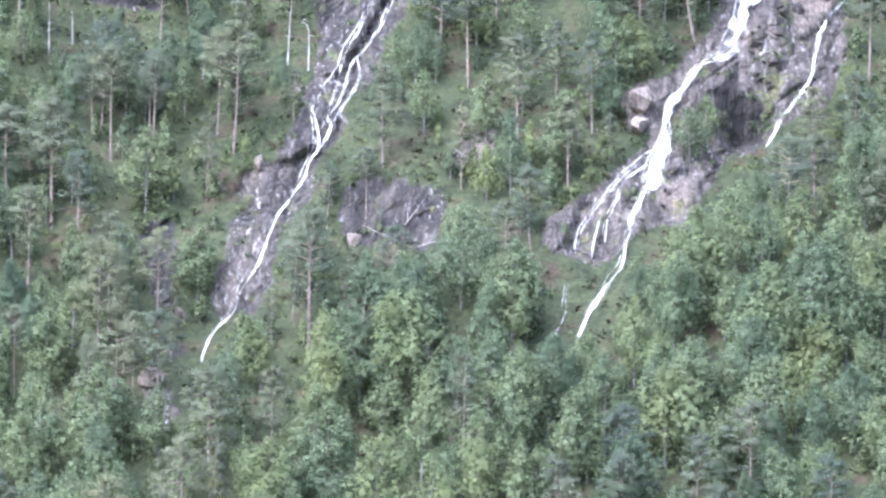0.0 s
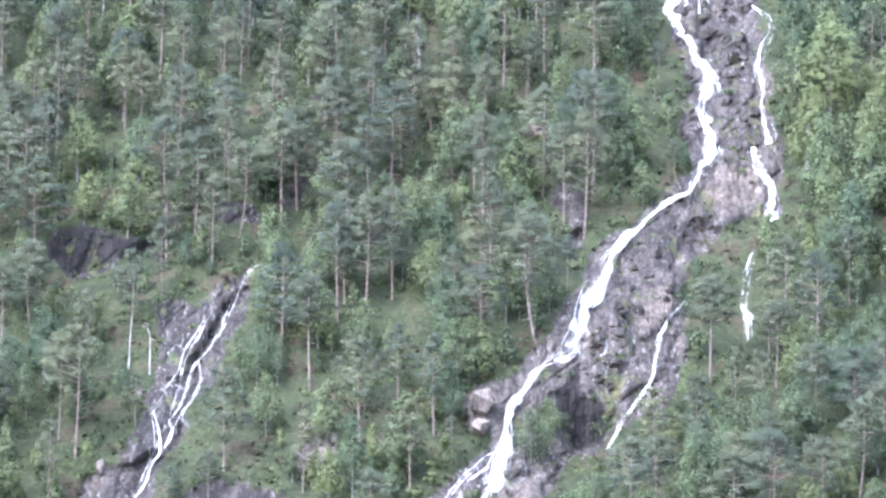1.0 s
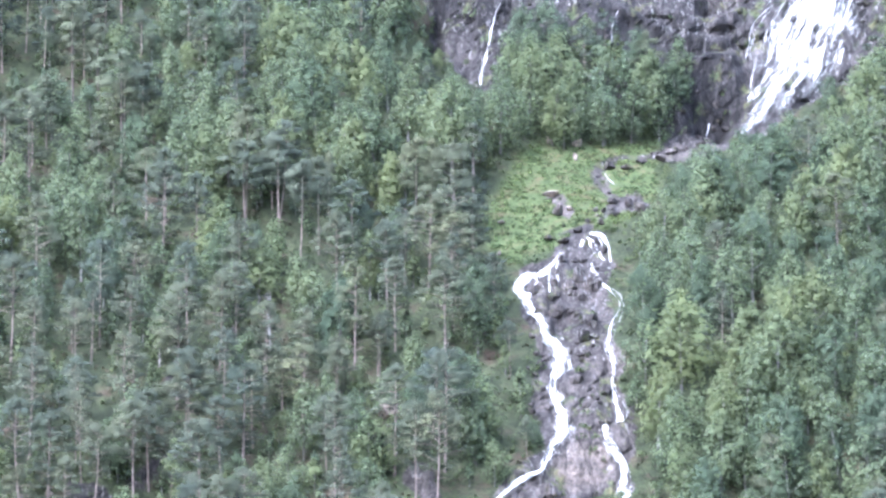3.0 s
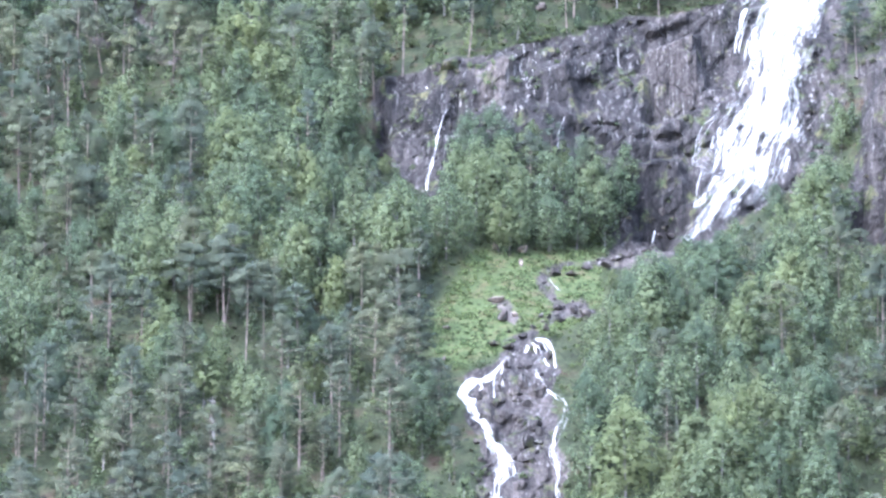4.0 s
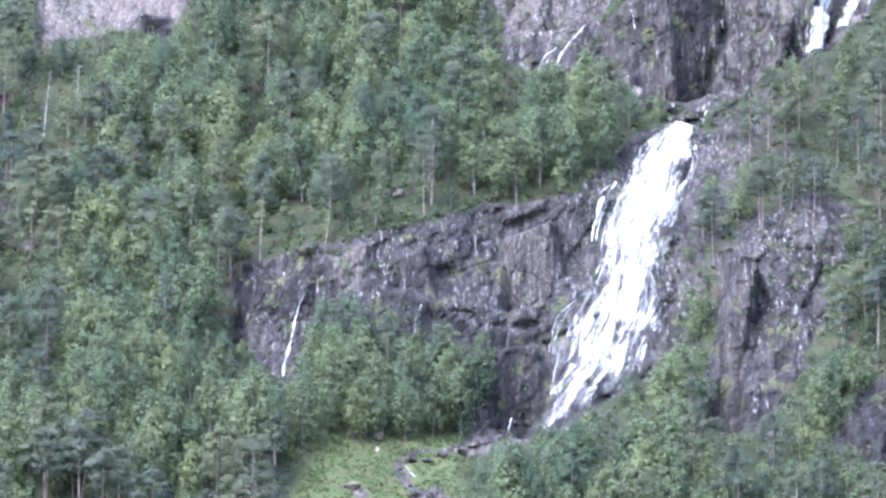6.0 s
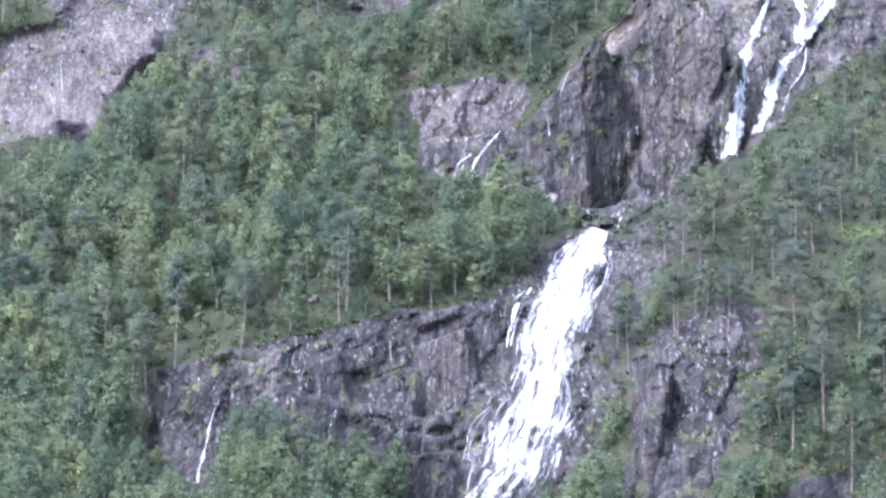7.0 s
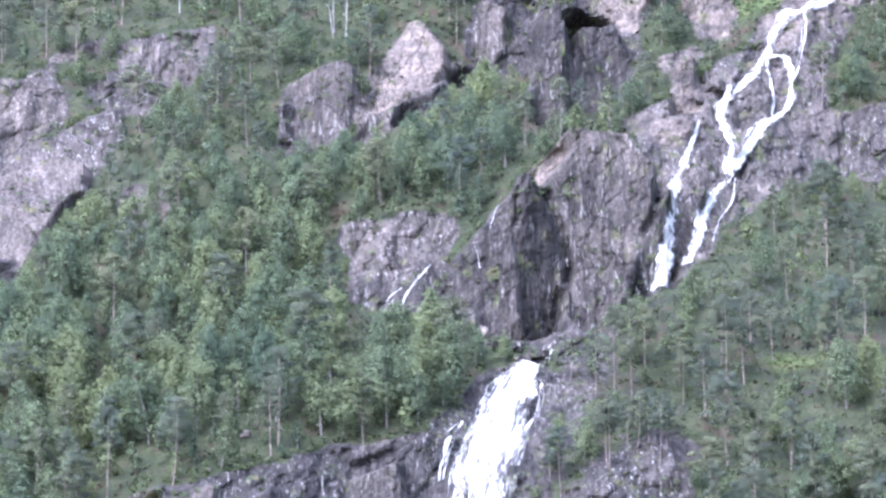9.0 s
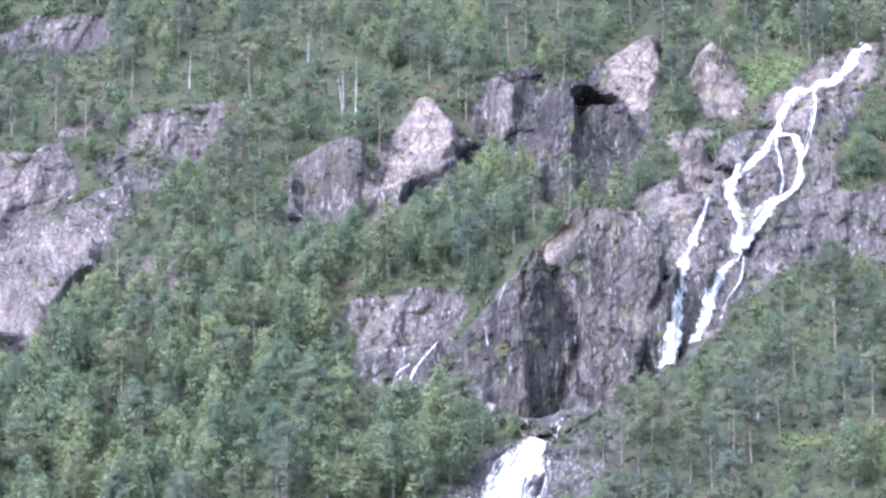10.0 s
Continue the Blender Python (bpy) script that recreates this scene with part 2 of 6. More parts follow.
def blocks(x, z, wide, high, seed):
    """Faceted relief: each cell is a tilted plane of its own, as broken rock is. Also returns the distance to the cell's edge."""
    rng = np.random.default_rng(seed)
    jit = rng.uniform(0.1, 0.9, (128, 128, 2))
    pl = rng.uniform(-1, 1, (128, 128, 3))
    u, v = x / wide + 40.0, z / high + 40.0
    i0, j0 = np.floor(u).astype(int), np.floor(v).astype(int)
    best = np.full(u.shape, 9.0)
    second = np.full(u.shape, 9.0)
    out = np.zeros(u.shape)
    for di in (-1, 0, 1):
        for dj in (-1, 0, 1):
            i, j = i0 + di, j0 + dj
            k, m = i % 128, j % 128
            dx, dz = u - i - jit[k, m, 0], v - j - jit[k, m, 1]
            d = dx * dx + dz * dz
            near = d < best
            second = np.where(near, best, np.minimum(second, d))
            best = np.where(near, d, best)
            out = np.where(near, pl[k, m, 0] * 0.8 + pl[k, m, 1] * dx * 0.9 + (pl[k, m, 2] - 0.25) * dz * 0.9, out)
    return out, np.sqrt(second) - np.sqrt(best)


def inside(x, z, poly):
    """Even-odd test of points against a polygon of (x, z)."""
    hit = np.zeros(x.shape, bool)
    for (ax, az), (bx, bz) in zip(poly, poly[1:] + poly[:1]):
        if az == bz:
            continue
        hit ^= ((az > z) != (bz > z)) & (x < (bx - ax) * (z - az) / (bz - az) + ax)
    return hit


def blur(a, n, times=2):
    for _ in range(times):
        for axis in (0, 1):
            pad = [(0, 0), (0, 0)]
            pad[axis] = (n + 1, n)
            c = np.cumsum(np.pad(a, pad, mode="edge"), axis)
            hi = [slice(None)] * 2
            lo = [slice(None)] * 2
            hi[axis], lo[axis] = slice(2 * n + 1, None), slice(None, -(2 * n + 1))
            a = (c[tuple(hi)] - c[tuple(lo)]) / (2 * n + 1)
    return a


def relief(walls, facets=()):
    """The depth Y of the hillside on the grid, its mask of bare rock and the stone's paleness, from rock walls of
    (steepness, bareness, paleness, polygon) and from plane faces that stand out of them or lie back (out, slopes,
    paleness, polygon), with shade painted into the paleness of deep recesses."""
    gx, gz = np.meshgrid(GX, GZ, indexing="ij")
    wx = gx + 1.2 * lattice(gx, gz, 5, 1) + 0.6 * lattice(gx, gz, 1.9, 2)
    wz = gz + 1.2 * lattice(gx, gz, 5, 3) + 0.6 * lattice(gx, gz, 1.9, 4)
    rock, steep, tone = np.zeros(gx.shape), np.zeros(gx.shape), np.full(gx.shape, 0.35)
    for lean, bare, pale, poly in walls:
        m = inside(wx, wz, poly)
        rock = np.maximum(rock, m * bare)
        steep = np.maximum(steep, m * lean)
        tone[m] = pale
    steep = blur(steep, 2)
    g = -steep * COT
    n, m = g.shape
    G = np.fft.rfft2(g, (2 * n, 2 * m))
    kx = 2 * np.pi * np.fft.fftfreq(2 * n, DX)[:, None]
    kz = 2 * np.pi * np.fft.rfftfreq(2 * m, DZ)[None, :]
    D = np.fft.irfft2(-1j * kz * G / (kz ** 2 + 0.35 * kx ** 2 + 1 / 45.0 ** 2), (2 * n, 2 * m))[:n, :m]
    y = FOOT + COT * gz + D
    y += 7.0 * lattice(gx, gz, 60, 5) + 3.0 * lattice(gx, gz, 24, 6) + 1.1 * lattice(gx, gz, 9, 7) + 0.4 * lattice(gx, gz, 3.2, 8)
    big, seam = blocks(gx - 0.3 * gz, gz, 7.0, 13.0, 11)
    mid, edge = blocks(gx - 0.15 * gz, gz, 2.4, 8.5, 12)
    small, _ = blocks(gx - 0.3 * gz, gz + 0.2 * gx, 1.4, 2.4, 13)
    big, mid = 0.35 * big + 0.65 * blur(big, 1, 1), 0.4 * mid + 0.6 * blur(mid, 1, 1)
    crack = np.clip(0.13 - edge, 0, 0.13) / 0.13 * (lattice(gx, gz, 11, 14) > -0.1) * 0.45 + np.clip(0.09 - seam, 0, 0.09) / 0.09 * 0.5
    soft = blur(rock, 1, 1)
    plain = y
    y = y - soft * (1.5 * big + 0.8 * mid + 0.22 * small) + soft * crack
    fx, fz = gx + 0.5 * lattice(gx, gz, 3, 41), gz + 0.5 * lattice(gx, gz, 3, 42)
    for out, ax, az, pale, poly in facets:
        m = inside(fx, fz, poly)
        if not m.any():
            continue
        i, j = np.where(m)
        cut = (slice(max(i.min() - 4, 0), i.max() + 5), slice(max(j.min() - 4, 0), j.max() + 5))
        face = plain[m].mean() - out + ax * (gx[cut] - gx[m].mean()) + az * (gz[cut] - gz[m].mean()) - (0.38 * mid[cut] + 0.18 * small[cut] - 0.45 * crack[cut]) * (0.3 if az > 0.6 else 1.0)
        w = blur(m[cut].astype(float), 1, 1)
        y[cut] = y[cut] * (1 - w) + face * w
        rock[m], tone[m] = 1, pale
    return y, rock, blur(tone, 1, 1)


def grid_at(a, x, z):
    u = np.clip((np.asarray(x) - X0) / DX, 0, len(GX) - 1.001)
    v = np.clip((np.asarray(z) - Z0) / DZ, 0, len(GZ) - 1.001)
    i, j = u.astype(int), v.astype(int)
    s, t = u - i, v - j
    return a[i, j] * (1 - s) * (1 - t) + a[i + 1, j] * s * (1 - t) + a[i, j + 1] * (1 - s) * t + a[i + 1, j + 1] * s * t

WALLS = [
    (0.1, 0.31, 0.3, [(75.4, 303.7), (90.2, 331.6), (108.0, 349.1), (147.5, 379.7), (159.3, 378.4), (142.1, 284.4), (71.1, 284.9)]),
    (0.05, 0.31, 0.35, [(-34.1, 435.2), (27.5, 429.5), (45.2, 419.4), (26.8, 402.7), (11.4, 404.2), (35.2, 382.0), (6.9, 366.1), (-18.9, 379.9), (-32.5, 399.0)]),
    (0.1, 0.36, 0.3, [(73.4, 316.8), (92.0, 322.4), (88.0, 285.9), (69.7, 265.7), (66.1, 268.6)]),
    (0.45, 1, 0.3, [(-66.9, 153.9), (-55.6, 154.7), (-57.7, 142.3), (-61.3, 134.4), (-64.1, 128.0), (-65.6, 121.2), (-69.1, 114.1), (-69.1, 105.0), (-72.5, 101.6), (-75.1, 101.1), (-77.3, 107.6), (-75.3, 114.7), (-72.2, 121.0), (-70.2, 125.1), (-69.9, 130.6), (-67.1, 135.3), (-66.8, 143.3)]),
    (0.45, 1, 0.27, [(-52.7, 160.9), (-54.6, 154.2), (-57.8, 144.1), (-61.3, 134.2), (-64.6, 130.4), (-66.8, 126.9), (-67.2, 121.5), (-74.6, 121.4), (-70.2, 126.6), (-67.3, 134.2), (-67.3, 139.0), (-65.9, 143.9), (-66.1, 150.9), (-62.9, 152.7), (-58.4, 157.3)]),
    (0.5, 0.9, 0.7, [(-74.7, 121.9), (-73.3, 125.7), (-71.9, 126.7), (-70.9, 124.2), (-73.5, 122.0)]),
    (0.5, 0.55, 0.4, [(-82.5, 97.5), (-78.4, 97.7), (-77.5, 94.1), (-81.2, 94.0)]),
    (0.7, 1, 0.15, [(-88.6, 117.0), (-83.2, 117.0), (-82.5, 109.5), (-82.6, 102.3), (-84.6, 102.0), (-87.6, 110.1)]),
    (0.5, 0.6, 0.6, [(-86.0, 93.0), (-82.4, 93.9), (-80.6, 89.5), (-79.3, 85.3), (-80.4, 82.7), (-83.1, 83.5), (-84.6, 88.6)]),
    (0.6, 0.76, 0.24, [(-61.1, 122.2), (-53.9, 122.3), (-45.9, 120.1), (-46.1, 116.6), (-49.2, 111.3), (-53.4, 113.3), (-58.7, 112.3), (-60.3, 116.9)]),
    (0.4, 0.6, 0.6, [(-47.2, 127.6), (-41.9, 131.3), (-37.9, 131.8), (-39.3, 127.6), (-45.4, 124.9)]),
    (0.55, 1, 0.5, [(-9.4, 151.6), (-5.0, 153.9), (3.1, 154.5), (9.7, 155.4), (8.9, 143.9), (7.2, 136.9), (1.7, 135.0), (-3.8, 129.4), (-8.2, 129.7), (-10.0, 122.5), (-11.8, 117.2), (-19.1, 115.3), (-20.6, 112.5), (-25.1, 110.1), (-30.9, 112.7), (-31.4, 115.0), (-27.8, 120.2), (-23.3, 124.0), (-18.1, 130.1), (-21.3, 131.8), (-21.5, 138.3), (-15.2, 140.2), (-11.3, 143.9)]),
    (0.5, 1, 0.46, [(9.1, 213.0), (21.0, 213.3), (22.7, 197.7), (23.3, 184.7), (21.0, 172.5), (14.2, 170.1), (9.5, 161.8), (8.6, 148.8), (7.3, 139.0), (-3.0, 130.6), (-9.0, 130.4), (-8.7, 138.1), (-11.1, 142.4), (-13.5, 138.8), (-15.8, 132.5), (-21.3, 131.3), (-22.3, 138.7), (-15.9, 140.0), (-11.2, 147.0), (-9.3, 153.0), (-5.7, 157.2), (-3.3, 163.8), (4.1, 172.3), (10.5, 177.8), (9.7, 190.1)]),
    (0.4, 1, 0.36, [(7.1, 213.2), (11.6, 216.9), (16.6, 222.7), (21.6, 224.6), (22.3, 217.5), (20.1, 206.4), (22.0, 197.1), (22.5, 184.0), (24.3, 172.8), (14.9, 168.7), (8.1, 163.3), (-2.6, 162.4), (2.8, 171.7), (10.0, 177.7), (10.6, 183.9), (9.4, 192.9), (8.7, 204.3)]),
    (0.2, 0.8, 0.42, [(10.8, 222.5), (18.9, 223.4), (22.7, 228.0), (28.7, 230.3), (27.5, 233.8), (22.9, 233.9), (21.3, 239.0), (27.0, 243.1), (33.7, 242.4), (40.5, 244.5), (43.0, 249.5), (34.8, 250.0), (28.0, 244.9), (20.9, 241.6), (19.4, 238.1), (22.4, 231.5), (19.9, 225.7), (11.7, 223.1)]),
    (0.3, 0.62, 0.5, [(11.1, 234.5), (14.2, 234.0), (15.9, 227.6), (13.1, 226.4), (12.3, 230.6)]),
    (0.9, 1, 0.0, [(-84.6, 166.1), (-79.1, 166.7), (-74.7, 165.0), (-68.2, 166.0), (-68.0, 162.2), (-71.3, 163.0), (-75.3, 160.2), (-81.2, 159.5), (-84.0, 162.4)]),
    (0.9, 1, 0.0, [(-103.3, 162.7), (-97.4, 163.0), (-94.2, 157.6), (-90.2, 156.3), (-90.6, 151.4), (-95.6, 152.3), (-102.4, 154.1)]),
    (0.7, 0.8, 0.1, [(-59.9, 172.1), (-54.0, 171.3), (-53.8, 168.4), (-58.7, 167.3)]),
    (0.6, 0.8, 0.2, [(-67.7, 170.0), (-65.2, 170.8), (-65.1, 168.1), (-66.7, 167.6)]),
    (0.7, 0.8, 0.1, [(-47.4, 193.7), (-41.6, 195.5), (-41.4, 192.2), (-45.4, 188.0), (-47.3, 189.4)]),
    (0.6, 0.55, 0.4, [(-52.8, 173.9), (-47.3, 178.5), (-43.2, 179.8), (-43.9, 175.8), (-50.2, 171.2)]),
    (0.5, 0.8, 0.8, [(-15.4, 187.0), (-10.8, 188.8), (-12.0, 186.1), (-14.5, 184.1)]),
    (0.7, 0.9, 0.4, [(-10.2, 176.4), (-6.0, 177.0), (-6.0, 171.6), (-4.3, 165.4), (-6.7, 162.3), (-8.5, 170.6), (-9.7, 171.6)]),
    (0.85, 1, 0.21, [(-7.3, 283.4), (-0.0, 284.5), (8.6, 286.4), (15.5, 289.7), (25.3, 292.3), (35.3, 298.2), (45.1, 298.9), (53.1, 301.6), (58.6, 309.6), (63.2, 317.7), (74.9, 323.6), (77.4, 317.9), (71.9, 298.9), (68.9, 283.1), (67.2, 268.8), (62.1, 261.8), (52.1, 253.7), (44.2, 248.2), (37.6, 249.0), (30.0, 252.5), (20.0, 256.0), (12.5, 258.0), (8.6, 268.7), (3.9, 259.9), (0.1, 258.7), (-3.7, 263.6), (-7.5, 265.6)]),
    (0.7, 0.5, 0.3, [(71.9, 298.9), (68.9, 283.1), (67.2, 268.8), (63.1, 262.7), (65.8, 261.1), (69.9, 268.1), (73.8, 285.2), (78.5, 298.0), (83.3, 316.6), (86.3, 336.4), (79.3, 328.9), (77.4, 317.9)]),
    (0.75, 0.85, 0.2, [(76.8, 287.3), (81.5, 289.8), (93.3, 291.1), (92.5, 271.3), (85.0, 257.1), (82.3, 248.0), (74.7, 246.8), (70.1, 247.7), (71.8, 257.0), (75.7, 272.1)]),
    (0.7, 0.9, 0.28, [(84.4, 292.5), (97.2, 293.0), (96.6, 285.3), (86.2, 279.3), (81.8, 280.4)]),
    (0.7, 0.95, 0.05, [(90.9, 244.5), (97.3, 255.9), (110.1, 262.5), (110.0, 243.5), (99.6, 238.3)]),
    (0.7, 0.7, 0.42, [(-62.4, 300.4), (-56.8, 309.1), (-51.7, 307.1), (-44.6, 302.4), (-36.3, 296.1), (-36.9, 289.0), (-46.9, 290.0), (-57.0, 294.3)]),
    (0.3, 1, 0.75, [(-23.5, 372.5), (-13.0, 386.4), (-1.2, 396.5), (-0.6, 390.9), (-5.4, 379.6), (-7.5, 374.4), (-9.6, 367.2), (-16.8, 356.9), (-19.8, 349.9), (-22.9, 350.2), (-29.1, 348.3), (-29.5, 360.8)]),
    (0.7, 1, 0.6, [(-28.7, 402.4), (-19.8, 402.8), (-15.0, 408.0), (-11.1, 400.2), (-12.1, 394.0), (-17.4, 384.7), (-23.7, 379.2), (-28.0, 379.1)]),
    (0.7, 0.95, 0.35, [(-7.8, 402.2), (-0.1, 407.4), (7.7, 399.7), (3.2, 396.5), (-5.5, 397.0)]),
    (0.9, 1, 0.35, [(60.6, 349.0), (66.0, 355.1), (73.1, 367.5), (82.3, 376.9), (94.7, 380.7), (100.1, 377.0), (102.0, 361.9), (97.3, 348.3), (89.0, 338.8), (79.5, 326.8), (75.3, 324.3), (69.7, 329.5), (63.0, 335.3), (60.3, 341.4)]),
    (0.65, 1, 0.5, [(97.8, 394.6), (104.6, 398.4), (113.7, 408.8), (121.4, 416.5), (128.2, 425.7), (137.0, 431.5), (145.3, 433.3), (148.5, 429.3), (137.7, 409.0), (138.7, 398.9), (150.2, 402.7), (153.4, 399.6), (150.9, 379.3), (138.6, 383.7), (127.4, 378.0), (116.0, 366.7), (106.0, 349.4), (97.8, 343.4), (91.1, 338.6), (89.0, 338.8), (97.3, 348.3), (101.0, 362.1), (98.6, 373.4)]),
    (0.6, 0.95, 0.5, [(40.1, 359.7), (45.3, 361.3), (57.1, 362.6), (62.1, 360.2), (60.9, 354.9), (58.4, 347.6), (52.0, 343.8), (45.6, 337.2), (42.1, 341.4), (41.4, 351.6)]),
    (0.55, 0.9, 0.3, [(60.6, 349.0), (60.2, 340.1), (51.8, 337.1), (49.8, 340.0), (54.2, 346.3), (58.5, 349.9)]),
    (0.75, 1, 0.4, [(28.8, 386.1), (31.2, 402.0), (39.1, 407.7), (44.7, 408.6), (46.2, 404.2), (44.3, 396.3), (39.8, 387.7), (35.3, 384.0)]),
    (0.7, 1, 0.55, [(46.2, 387.1), (44.3, 395.0), (50.4, 411.2), (56.5, 420.2), (62.1, 419.8), (63.0, 413.7), (68.8, 413.3), (67.2, 407.3), (60.2, 403.0), (53.3, 397.4), (48.4, 387.7)]),
    (0.85, 1, 0.24, [(66.6, 415.9), (71.8, 430.4), (80.2, 435.5), (82.8, 432.8), (86.8, 428.6), (94.4, 437.7), (103.2, 445.6), (107.4, 445.7), (107.2, 436.9), (103.9, 425.8), (103.9, 415.4), (98.3, 402.7), (89.2, 400.2), (80.1, 393.6), (80.7, 413.0), (74.4, 411.3)]),
    (0.7, 1, 0.9, [(114.5, 441.8), (120.1, 440.3), (123.8, 427.8), (120.3, 421.0), (114.7, 422.4), (113.2, 433.1)]),
    (0.6, 1, 0.6, [(105.0, 415.3), (113.2, 419.5), (113.8, 414.8), (106.4, 409.0)]),
    (0.6, 1, 0.7, [(128.5, 425.3), (135.4, 434.7), (145.7, 442.5), (154.3, 445.8), (153.2, 435.8), (141.6, 428.0), (131.1, 416.9)]),
    (0.65, 0.9, 0.5, [(-2.0, 414.7), (10.3, 419.1), (17.1, 422.7), (17.0, 411.3), (12.5, 404.0), (0.3, 407.7)]),
    (0.5, 0.9, 0.8, [(-16.4, 410.9), (-4.3, 418.6), (-2.5, 415.5), (-14.1, 409.4)]),
    (0.6, 0.9, 0.4, [(-27.7, 446.7), (-17.4, 453.2), (-5.8, 456.5), (-4.6, 448.8), (-14.9, 441.7), (-27.4, 437.8)]),
    (0.5, 0.5, 0.35, [(74.3, 313.0), (84.8, 328.6), (90.7, 335.2), (99.8, 341.9), (93.9, 328.1), (83.1, 312.2), (74.8, 297.7), (70.3, 288.6), (70.0, 298.0)]),
    (0.6, 0.8, 0.28, [(81.0, 294.2), (95.6, 301.6), (100.3, 299.0), (96.3, 290.1), (85.1, 286.1), (79.0, 278.4), (75.6, 283.8)]),
    (0.5, 0.8, 0.4, [(140.0, 399.5), (150.2, 402.7), (158.2, 400.4), (155.6, 381.0), (147.9, 381.7), (138.6, 383.7)]),
    (0.6, 0.6, 0.5, [(-4.2, 366.8), (1.1, 372.1), (8.5, 372.0), (9.5, 360.4), (5.3, 359.7), (-2.1, 362.3)]),
]
